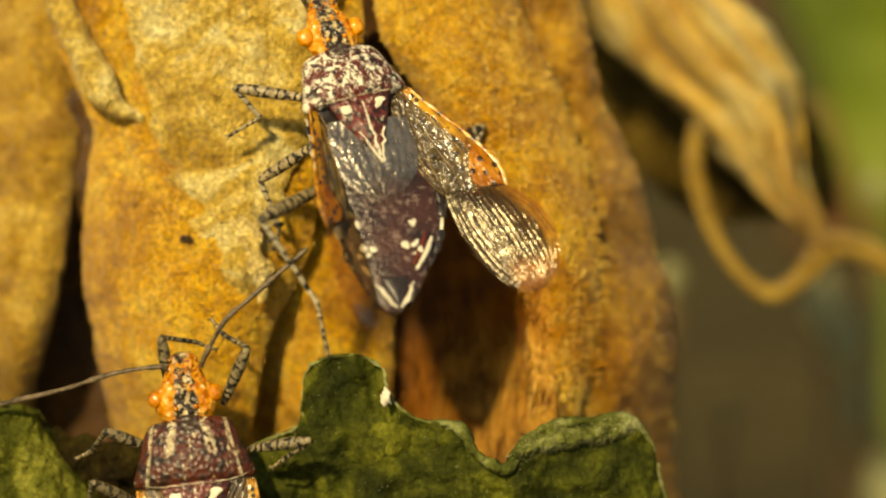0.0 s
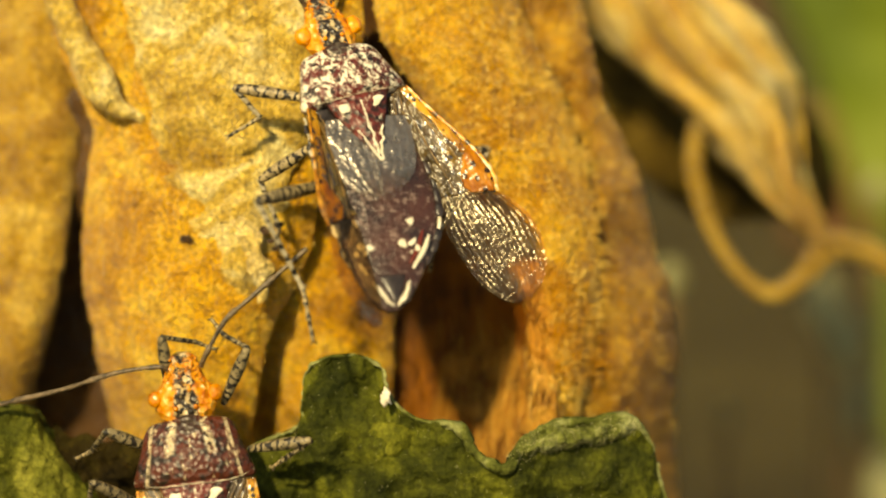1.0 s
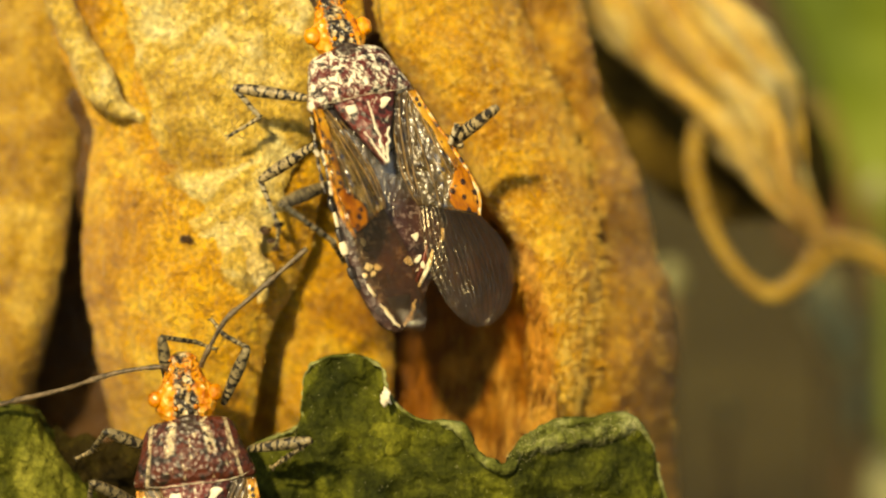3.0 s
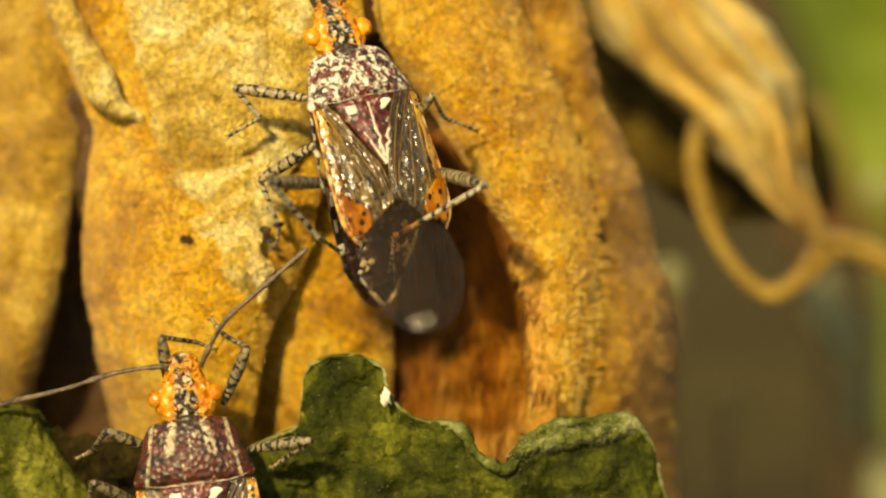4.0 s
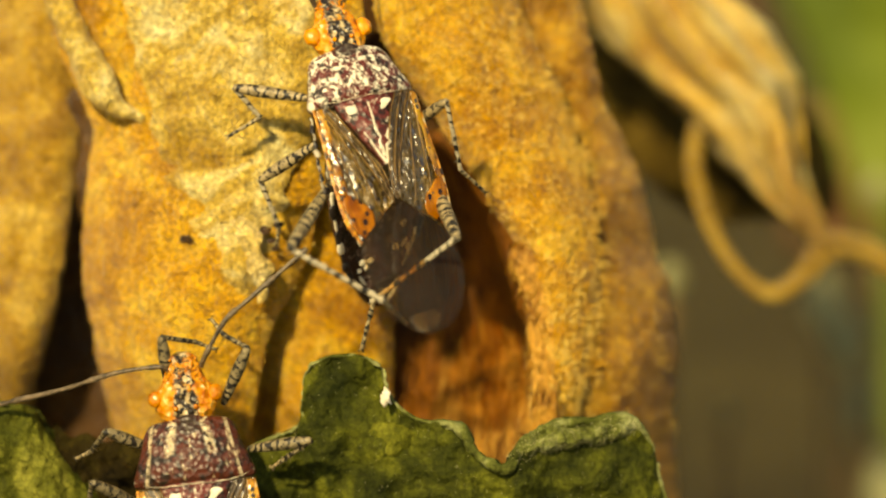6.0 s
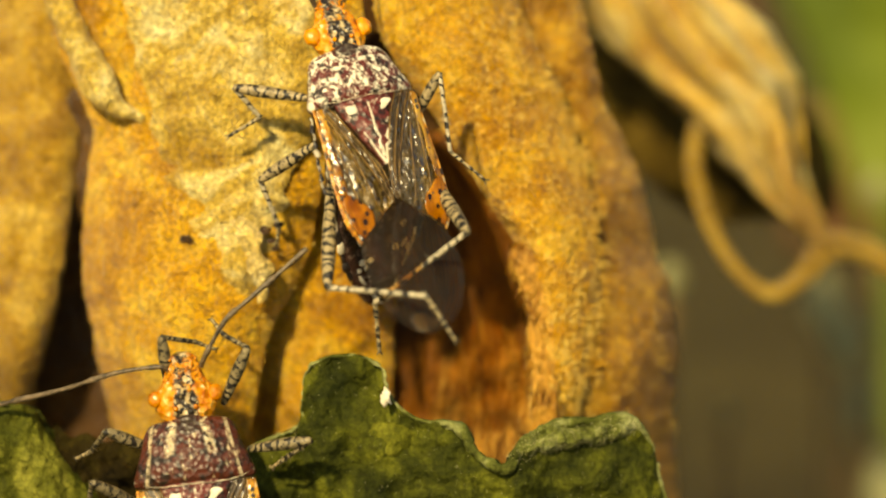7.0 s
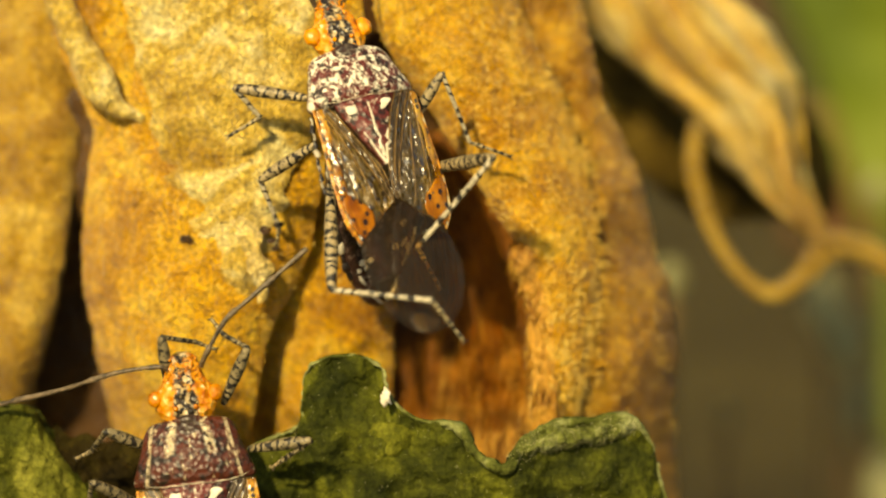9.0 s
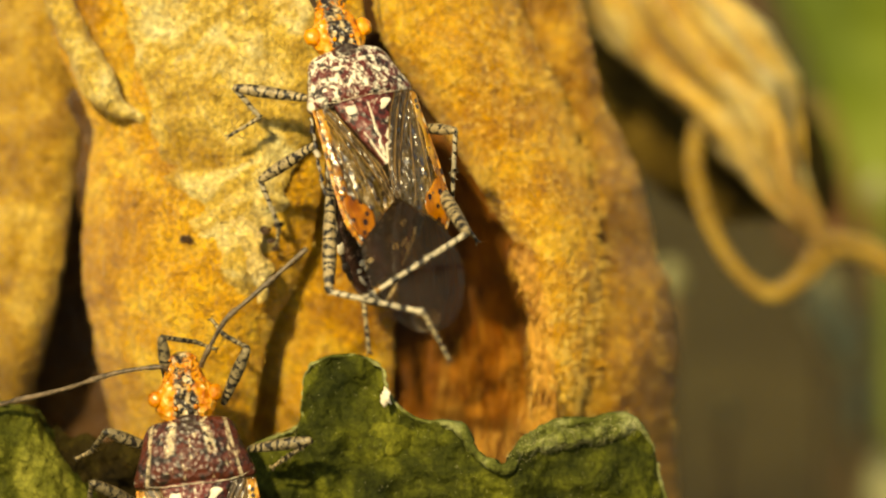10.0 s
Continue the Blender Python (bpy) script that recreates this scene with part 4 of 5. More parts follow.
def build_bug(at, turn, label, shell, size=1.0, skins=(ORANGE, EYE_SKIN), eye=0.195, grains=150):
    bug = thing("plant_bug", at, label, "bug", "bugs on the pod", turn=turn)
    s = size

    def sized(bm):
        for v in bm.verts:
            v.co *= s
        return bm

    part("pronotum", sized(loft([
        (0.86, 0, 0.5, 0.2, 0.22), (0.8, 0, 0.76, 0.28, 0.36), (0.64, 0, 0.9, 0.36, 0.44), (0.38, 0, 0.99, 0.45, 0.48), (0.1, 0, 1.09, 0.52, 0.5),
        (-0.25, 0, 1.21, 0.5, 0.5), (-0.4, 0, 1.2, 0.42, 0.46), (-0.46, 0, 1.05, 0.3, 0.4)], 36)), shell, bug, "mottled white and maroon shield")
    bm = bmesh.new()
    tube(bm, [(-1.22, -0.28, 0.1), (-0.8, -0.44, 0.34), (0, -0.47, 0.44), (0.8, -0.44, 0.34), (1.22, -0.28, 0.1)], [0.006, 0.011, 0.013, 0.011, 0.006], 6, samples=60)
    ruffle(bm, 0.03)
    part("hind_rim", sized(bm), RIM_LINE, bug, "pale rim behind the shield")
    part("chest", sized(loft([(0.8, 0, 0.3, 0, 0.35), (0.2, 0, 0.74, 0.1, 0.6), (-0.5, 0, 0.95, 0.06, 0.7), (-1.0, 0, 0.6, -0.2, 0.65), (-1.4, 0, 0.3, -0.3, 0.5)], 28)),
         BLACK, bug, "dark underside")
    part("collar", sized(loft([(0.95, 0, 0.2, 0.24, 0.2), (0.9, 0, 0.3, 0.3, 0.28), (0.82, 0, 0.44, 0.33, 0.3), (0.74, 0, 0.5, 0.3, 0.3)], 28)), SHELL_DARK, bug, "dark pitted collar behind the head")
    part("head", sized(loft([
        (0.78, 0, 0.4, 0.22, 0.25), (0.95, 0, 0.54, 0.28, 0.3), (1.2, 0, 0.64, 0.3, 0.32), (1.42, 0, 0.6, 0.3, 0.3),
        (1.66, 0, 0.43, 0.26, 0.26), (1.95, 0, 0.33, 0.22, 0.22), (2.12, 0, 0.26, 0.16, 0.18), (2.2, 0, 0.1, 0.06, 0.1)], 24)), skins[0], bug,
         "bright orange head with a dark crown")
    bm = bmesh.new()
    rng = random.Random(3)
    for k in range(grains):
        side = rng.choice((-1, 1))
        y = rng.uniform(0.86, 2.12)
        w = 0.6 - 0.32 * max(0, y - 1.35) if y > 1.2 else 0.34 + 0.26 * (y - 0.8) / 0.4
        x = rng.uniform(0.45, 0.8) * w
        ball(bm, (side * x, y, 0.27 * math.sqrt(max(0.05, 1 - (x / w) ** 2))), rng.uniform(0.012, 0.034), (1, 1, 0.7), n=1)
    tagged(part("head_grain", sized(bm), skins[1], bug, "glossy orange grains"), kind="stuff")
    for side in (-1, 1):
        bm = bmesh.new()
        ball(bm, (side * 0.59, 1.31, 0.1), eye, (1, 1.1, 0.9), 3)
        for v in bm.verts:
            v.co += (v.co - Vector((side * 0.59, 1.31, 0.1))).normalized() * 0.035 * noise.noise(v.co * 14)
        part("eye", sized(bm), skins[1], bug, "bulging orange eye")
        bm = bmesh.new()
        ball(bm, (side * 0.2, 1.06, 0.3), 0.055, n=2)
        part("ocellus", sized(bm), skins[1], bug)
    bm = sheet([((-0.72, -0.42, 0.26), (0.72, -0.42, 0.26), 0.16), ((-0.58, -0.8, 0.26), (0.58, -0.8, 0.26), 0.16), ((-0.36, -1.3, 0.24), (0.36, -1.3, 0.24), 0.14),
                ((-0.15, -1.75, 0.22), (0.15, -1.75, 0.22), 0.1), ((-0.04, -2.05, 0.22), (0.04, -2.05, 0.22), 0.02)], 24, 40, 0.15)
    part("scutellum", sized(bm), SHELL_RED, bug, "maroon triangle with cream marks")
    for side in (-1, 1):
        bm = bmesh.new()
        ball(bm, (side * 0.38, -0.68, 0.385), 0.13, (1.1, 0.9, 0.15), 3)
        ruffle(bm, 0.11)
        part("scutellum_mark", sized(bm), CHALK, bug, "cream spot")
        bm = bmesh.new()
        tube(bm, [(side * 0.28, -1.3, 0.35), (side * 0.1, -1.78, 0.31), (0, -2.05, 0.25)], [0.02, 0.04, 0.03], 5, 0.6, 24)
        ruffle(bm, 0.07)
        part("scutellum_mark", sized(bm), CHALK, bug, "cream edge line")
    bm = bmesh.new()
    tube(bm, [(0, -0.75, 0.42), (0.01, -1.2, 0.39), (0, -1.9, 0.29)], [0.016, 0.02, 0.03], 5, 0.6, 30)
    ruffle(bm, 0.06)
    part("scutellum_mark", sized(bm), CHALK, bug, "cream middle line")
    return bug


def build_abdomen(bug, at):
    ab = part("abdomen", loft([
        (0.0, 0, 0.6, 0.06, 0.4), (-0.45, 0.03, 1.0, 0.24, 0.55), (-1.4, 0.12, 1.2, 0.3, 0.6), (-2.4, 0.16, 1.18, 0.28, 0.55), (-3.2, 0.1, 1.0, 0.24, 0.45),
        (-3.9, 0.0, 0.7, 0.2, 0.35), (-4.4, -0.06, 0.4, 0.14, 0.22), (-4.62, -0.08, 0.12, 0.05, 0.08)], 32, 0.8), BELLY, bug, "glossy maroon back with cream spots", at)
    for side in (-1, 1):
        edge = spline([(1.0, -0.1, 0.0), (1.14 + 0.07 * side, -0.9, 0.02), (1.24 + 0.14 * side, -1.7, 0.04), (1.2 + 0.16 * side, -2.5, 0.04),
                       (1.04 + 0.1 * side, -3.15, 0.02), (0.76 + 0.02 * side, -3.75, 0.0), (0.44 - 0.05 * side, -4.3, 0.0)], 57)
        for k in range(11):
            bm = bmesh.new()
            run = edge[k * 4:k * 4 + 5]
            wide = 0.075 + 0.035 * math.sin(k * 2.3 + side)
            tube(bm, [(side * (p[0] - 0.02), p[1], p[2] + 0.05) for p in run], [wide * 0.8, wide, wide * 1.1, wide, wide * 0.8], 8, 0.5, 7)
            dark = k % 2 == 0 or k == 9 or (side > 0 and k < 7)
            part("margin_plate", bm, BLACK if dark else CHALK, ab, "black margin plate" if dark else "pale margin plate")
    for side in (-1, 1):
        bm = bmesh.new()
        tube(bm, [(side * 0.42, -3.95, 0.19), (side * 0.3, -4.2, 0.18), (side * 0.06, -4.52, 0.12)], [0.015, 0.04, 0.035], 6, 0.6, 24)
        ruffle(bm, 0.06)
        part("tail_mark", bm, CHALK, ab, "cream tail stripe")
        bm = bmesh.new()
        if side > 0:
            tube(bm, [(1.0, -2.95, 0.18), (0.82, -3.3, 0.2), (0.5, -3.72, 0.22)], [0.03, 0.06, 0.03], 6, 0.5, 10)
        else:
            tube(bm, [(-0.66, -3.5, 0.18), (-0.6, -3.65, 0.2), (-0.52, -3.8, 0.2)], [0.02, 0.04, 0.02], 6, 0.5, 10)
        part("tail_mark", bm, CHALK, ab, "cream side stripe")
        bm = bmesh.new()
        tube(bm, [(side * 0.9, -2.75, 0.19), (side * 0.72, -3.2, 0.21), (side * 0.46, -3.6, 0.22)], [0.03, 0.06, 0.03], 6, 0.4, 10)
        if side > 0:
            part("tail_mark", bm, RED, ab, "dark red side stripe")
        for q in ((0.6, -2.6, 0.1), (0.36, -3.16, 0.08), (0.6, -3.1, 0.1), (0.5, -3.36, 0.07), (0.7, -3.28, 0.06)):
            bm = bmesh.new()
            ball(bm, (side * q[0], q[1], 0.262), q[2] * 0.85, (1.1, 1.0, 0.3), 3)
            ruffle(bm, 0.1)
            part("back_spot", bm, CHALK, ab, "cream spot")
    bm = sheet([((-0.3, -3.85, 0.19), (0.3, -3.85, 0.19), 0.04), ((-0.18, -4.15, 0.17), (0.18, -4.15, 0.17), 0.04), ((-0.03, -4.45, 0.14), (0.03, -4.45, 0.14), 0.02)], 8, 12, 0.06)
    part("tail_plate", bm, BLACK, ab, "black tail plate")
    return ab


def build_hindwing(ab, side, at):
    """A folded smoky hindwing that lies on the back."""
    rows = [((0.05, -0.1, 0.06), (1.0, -0.1, 0.0), 0.02), ((0.0, -0.9, 0.1), (1.1, -1.0, 0.0), 0.03), ((-0.06, -1.7, 0.1), (0.98, -1.8, 0.02), 0.03),
            ((-0.08, -2.3, 0.1), (0.66, -2.3, 0.05), 0.02), ((0.05, -2.75, 0.1), (0.2, -2.8, 0.08), 0.01)]
    rows = [((a[0], a[1] * 0.78, a[2]), (b[0] * 0.9, b[1] * 0.78, b[2]), c) for a, b, c in rows]
    rows = [((side * a[0], a[1], a[2]), (side * b[0], b[1], b[2]), c) for a, b, c in rows]
    return part("hindwing", sheet(rows, 110, 60, 0.01, 0.02, 0.3, 0.004, 5, seed=8), SMOKE, ab, "smoky grey folded hindwing", at)


def build_wing(bug, side, at, ribbed=True):
    """A forewing that turns about its root: horny outer part, smoky inner part, clear membrane."""
    def run(*points):
        return [(side * x * (0.82 if side < 0 and x > 0 else 1), y, z) for x, y, z in points]
    outer = run((0.08, 0.06, 0), (0.2, -0.5, 0), (0.35, -1.08, -0.02), (0.55, -1.88, -0.04), (0.63, -2.62, -0.06), (0.5, -3.1, -0.06))
    middle = run((-0.1, 0.06, 0.03), (-0.3, -0.6, 0.08), (-0.45, -1.2, 0.11), (-0.58, -1.8, 0.12), (-0.62, -2.2, 0.12), (-0.66, -2.5, 0.11))
    inner = run((-0.42, 0.0, 0.04), (-0.62, -0.5, 0.09), (-0.76, -1.1, 0.12), (-0.83, -1.7, 0.13), (-0.8, -2.2, 0.13), (-0.72, -2.52, 0.12))
    leather = list(zip(outer, middle, (0.02, 0.05, 0.07, 0.08, 0.06, 0.02)))
    smoky = list(zip(middle, inner, (0.01, 0.02, 0.03, 0.03, 0.02, 0.0)))
    wing = part("forewing", sheet(leather, 50, 60, 0.03, 0.05, 0.3, 0.008, 3, seed=2), CORIUM, bug, "tawny horny forewing with dark dots", at)
    part("clavus", sheet(smoky, 40, 60, 0.025, 0.04, 0.3, 0.006, 3, seed=3), CLAVUS, wing, "smoky brown inner wing field")
    bm = bmesh.new()
    tube(bm, outer, [0.03, 0.045, 0.045, 0.05, 0.07, 0.03], 8, 0.5, 30)
    part("front_edge", bm, EDGE, wing, "orange and brown front edge")
    lines = [[tuple(a[k] + (c[k] - a[k]) * f + (4 * f * (1 - f) * h + 0.02 if k == 2 else 0) for k in range(3)) for a, c, h in leather] for f in (0.35, 0.7, 1.0)]
    lines += [[tuple(a[k] + (c[k] - a[k]) * f + (4 * f * (1 - f) * h + 0.02 if k == 2 else 0) for k in range(3)) for a, c, h in smoky] for f in (0.5, 0.97)]
    for line in lines:
        bm = bmesh.new()
        tube(bm, line, [0.012, 0.016, 0.016, 0.015, 0.013, 0.008], 6, 0.8, 30)
        part("wing_vein", bm, VEIN, wing, "raised tawny vein")
    field = spline([(*a, *c, h) for a, c, h in leather], 60)

    def lobe(name, spans, material, label):
        rows = []
        for k, f, t in spans:
            e = field[k]
            rows.append((*[tuple(e[n] + (e[n + 3] - e[n]) * u + (0.05 + 4 * u * (1 - u) * e[6] if n == 2 else 0) for n in range(3)) for u in (f, t)], 0.01))
        part(name, sheet(rows, 16, 40, 0.015, 0.02, 0.3, fray=0.06, seed=4), material, wing, label)
    lobe("wing_patch", ((36, 0.03, 0.12), (41, 0.03, 0.34), (47, 0.03, 0.5), (53, 0.03, 0.52), (58, 0.04, 0.4)), PATCH, "orange spotted patch")
    lobe("front_field", ((1, 0.03, 0.7), (6, 0.03, 0.52), (13, 0.03, 0.34), (21, 0.03, 0.24), (29, 0.03, 0.22), (37, 0.03, 0.2)), FRONT, "orange field along the front edge")
    far = run((0.5, -3.0, -0.09), (0.7, -3.5, -0.07), (0.82, -4.0, -0.05), (0.72, -4.7, -0.03), (0.34, -5.25, -0.01), (-0.15, -5.5, 0))
    near = run((-0.68, -2.42, 0.09), (-0.86, -3.0, 0.08), (-0.95, -3.7, 0.05), (-0.92, -4.5, 0.03), (-0.72, -5.1, 0.01), (-0.42, -5.43, 0))
    clear = list(zip(far, near, (0.06, 0.1, 0.1, 0.08, 0.05, 0.01)))
    part("membrane", sheet(clear, 160, 90, 0.006, 0.006, 0.4, 0.0026, 15, seed=6), MEMBRANE, wing, "clear smoky ribbed membrane")
    if ribbed and side < 0:
        tip = zip(run((0.4, -4.98, 0.05), (0.3, -5.2, 0.05), (-0.05, -5.42, 0.05)), run((-0.62, -4.98, 0.05), (-0.58, -5.2, 0.05), (-0.4, -5.4, 0.05)), (0.02, 0.02, 0.01))
        part("crimped_tip", sheet(list(tip), 100, 60, 0.005, 0.06, 0.07, fray=0.3, seed=9), CRIMP, wing, "crimped glittering tip of the membrane")
    ribs = 14 if ribbed else 0
    for n in range(ribs):
        f = (n + 0.6) / ribs
        lag = 0.12 * math.sin(n * 2.1)
        line = [tuple(a[k] + (c[k] - a[k]) * (f + 0.02 * math.sin(n * 1.7 + q)) + (4 * f * (1 - f) * h + 0.012 if k == 2 else 0) for k in range(3)) for q, (a, c, h) in enumerate(clear)]
        bm = bmesh.new()
        tube(bm, line, [0.006, 0.009, 0.009 + 0.004 * lag, 0.008, 0.007, 0.004], 6, 0.7, 36)
        ruffle(bm, 0.02, 3.0)
        part("membrane_vein", bm, FINE_VEIN, wing, "fine dark vein")
    return wing


def build_side_plates(bug):
    """A chain of pale and dark plates along the left flank, below the wing."""
    edge = spline([(-1.18, -0.5, -0.1), (-1.26, -0.97, -0.1), (-1.33, -1.44, -0.12), (-1.38, -1.92, -0.16), (-1.4, -2.3, -0.2)], 41)
    for k in range(10):
        bm = bmesh.new()
        wide = 0.042 + 0.016 * math.sin(k * 2.1)
        tube(bm, [tuple(p) for p in edge[k * 4:k * 4 + 5]], [wide * 0.7, wide, wide * 0.9, wide * 1.1, wide * 0.6], 8, 0.5, 9)
        ruffle(bm, 0.05, 9.0)
        dark = k % 2 == 1
        part("side_plate", bm, BLACK if dark else RIM_LINE, bug, "black side plate" if dark else "pale side plate")


BUG_AT = (-1.927, 3.584, 0.648)
BUG_TURN = turned(19.5, -20, 20)
bug_one = build_bug(BUG_AT, BUG_TURN, "mottled plant bug with orange head, spreading its wings", SHELL)
abdomen = build_abdomen(bug_one, (0, -0.85, -0.15))
build_side_plates(bug_one)
for s in (-1, 1):
    build_hindwing(abdomen, s, (0.06, 0, 0.3))
wing_left = build_wing(bug_one, -1, (-1.1, -0.5, 0.12))
wing_right = build_wing(bug_one, 1, (1.1, -0.5, 0.16))
TAIL_PIVOT = (-1.043, -1.23, 0.6)


def sway(t):
    """The first bug's pose on the stage."""
    keys = [(0, 1.5, 0.03), (0.5, 2.2, 0.08), (1.0, 2.0, 0.07), (1.5, 0.9, 0.04), (2.0, 0.1, 0.02), (2.5, 0.0, 0.02), (4.0, 0.0, 0.0), (10, 0.0, 0.0)]
    a = np.interp(t, [k[0] for k in keys], [k[1] for k in keys])
    up = np.interp(t, [k[0] for k in keys], [k[2] for k in keys])
    x, y, z = TAIL_PIVOT
    return stage(0, up, 0) @ stage(x, y, z) @ pose(0, 0, 0, 0, 0, a) @ stage(-x, -y, -z) @ stage(*BUG_AT) @ BUG_TURN


def leg_of(bug, thigh, shin, foot, k=1.0, skins=(LEG, SHIN)):
    leg = make_leg(bug, thigh, shin, foot, k, skins)
    for joint, length in zip(leg, (thigh, shin, foot)):
        joint["length"] = length
    return leg


def feeler(bug, points, radii, at, name="antenna"):
    """A jointed antenna; each joint swells to its end."""
    line = spline([(*p, r) for p, r in zip(points, radii)], 60)
    bm = bmesh.new()
    tube(bm, [tuple(p[:3]) for p in line], [p[3] * (0.75 + 0.35 * ((k % 15) / 14) ** 2 + 0.18 * noise.noise(Vector((k * 0.7, 3, 1)))) for k, p in enumerate(line)], 7, samples=120)
    return part(name, bm, FEELER, bug, "thin dark antenna", at)


fore_left, mid_left, hind_left = leg_of(bug_one, 1.75, 0.95, 0.85), leg_of(bug_one, 1.6, 1.25, 0.45), leg_of(bug_one, 2.6, 2.3, 1.15, 1.15)
mid_right, hind_right = leg_of(bug_one, 1.4, 1.75, 1.0, 0.9), leg_of(bug_one, 2.8, 2.65, 1.15, 1.15)
for x in (-0.3, 0.3):
    feeler(bug_one, [(x, 1.95, 0.1), (x * 1.7, 2.3, 0.5), (x * 2.5, 3.2, 0.6), (x * 4, 4.6, 0.2)], [0.07, 0.06, 0.05, 0.05], (0, 0, 0))

BUG_TWO_AT = (-5.472, -4.655, 0.9)
BUG_TWO_TURN = turned(7, -6, 0)
bug_two = build_bug(BUG_TWO_AT, BUG_TWO_TURN, "maroon and cream plant bug with orange head, on the green leaf", SHELL_STREAK, 1.1, (ORANGE_DARK, EYE_DULL), 0.155, 90)
bug_two_body = build_abdomen(bug_two, (0, -0.95, -0.1))
bug_two_wings = [build_wing(bug_two, s, (s * 1.2, -0.55, 0.14), False) for s in (-1, 1)]
for w, a in zip(bug_two_wings, (7, -7)):
    w.matrix_basis = w.matrix_basis @ pose(0, 0, 0, 0, 0, a)


def set_leg(leg, body, made):
    for joint, (a, d) in zip(leg, made[1]):
        joint.matrix_basis = joint_pose(a, d, body)


BODY_TWO = stage(*BUG_TWO_AT) @ BUG_TWO_TURN
for hip, knee, ankle, tip, lengths in (
        ((-6.018, -3.096, 0.5), (-6.16, -1.925, 1), (-5.452, -2.049, -1), (-5.018, -2.223, -1), (1.3, 0.95, 0.6)),
        ((-4.836, -3.407, 0.5), (-4.272, -2.161, 1), (-4.831, -1.875, -1), (-5.117, -1.54, -1), (1.5, 0.8, 0.6)),
        ((-6.391, -4.401, 0.5), (-7.377, -3.987, 1), (-7.75, -4.459, -1), (-8.122, -4.645, -1), (1.2, 0.9, 0.6)),
        ((-4.277, -4.401, 0.5), (-2.881, -4.185, 1), (-3.527, -4.645, -1), (-3.776, -4.831, -1), (1.5, 0.9, 0.5)),
        ((-6.515, -5.707, 0.5), (-7.626, -5.08, 1), (-7.874, -6.073, -1), (-8.122, -6.446, -1), (1.7, 1.6, 0.7)),
        ((-4.401, -5.707, 0.5), (-3.279, -5.701, 1), (-2.782, -6.446, -1), (-2.658, -6.943, -1), (1.7, 1.6, 0.7))):
    leg = leg_of(bug_two, *lengths, 1.0, (LEG_DARK, LEG_DARK))
    set_leg(leg, BODY_TWO, reach(leg, 0, hip, knee, ankle, tip))


def antenna_two():
    inv = BODY_TWO.inverted()

    def own(p):
        return tuple((inv @ (Vector(p) * MM)) / MM)
    for pts in (((-6.053, -2.649, 0.9), (-6.257, -2.584, 1), (-7.2, -2.726, 0.8), (-8.407, -3.106, 0.2), (-9.853, -3.456, -0.5), (-10.629, -3.703, -0.7)),
                ((-5.298, -2.563, 0.9), (-5.182, -2.307, 1.2), (-4.753, -1.564, 1.4), (-4.235, -1.096, 1.4), (-3.525, -0.481, 1.3), (-2.974, 0.012, 1.2))):
        feeler(bug_two, [own(p) for p in pts], [0.07, 0.06, 0.065, 0.065, 0.07, 0.065], (0, 0, 0))


antenna_two()


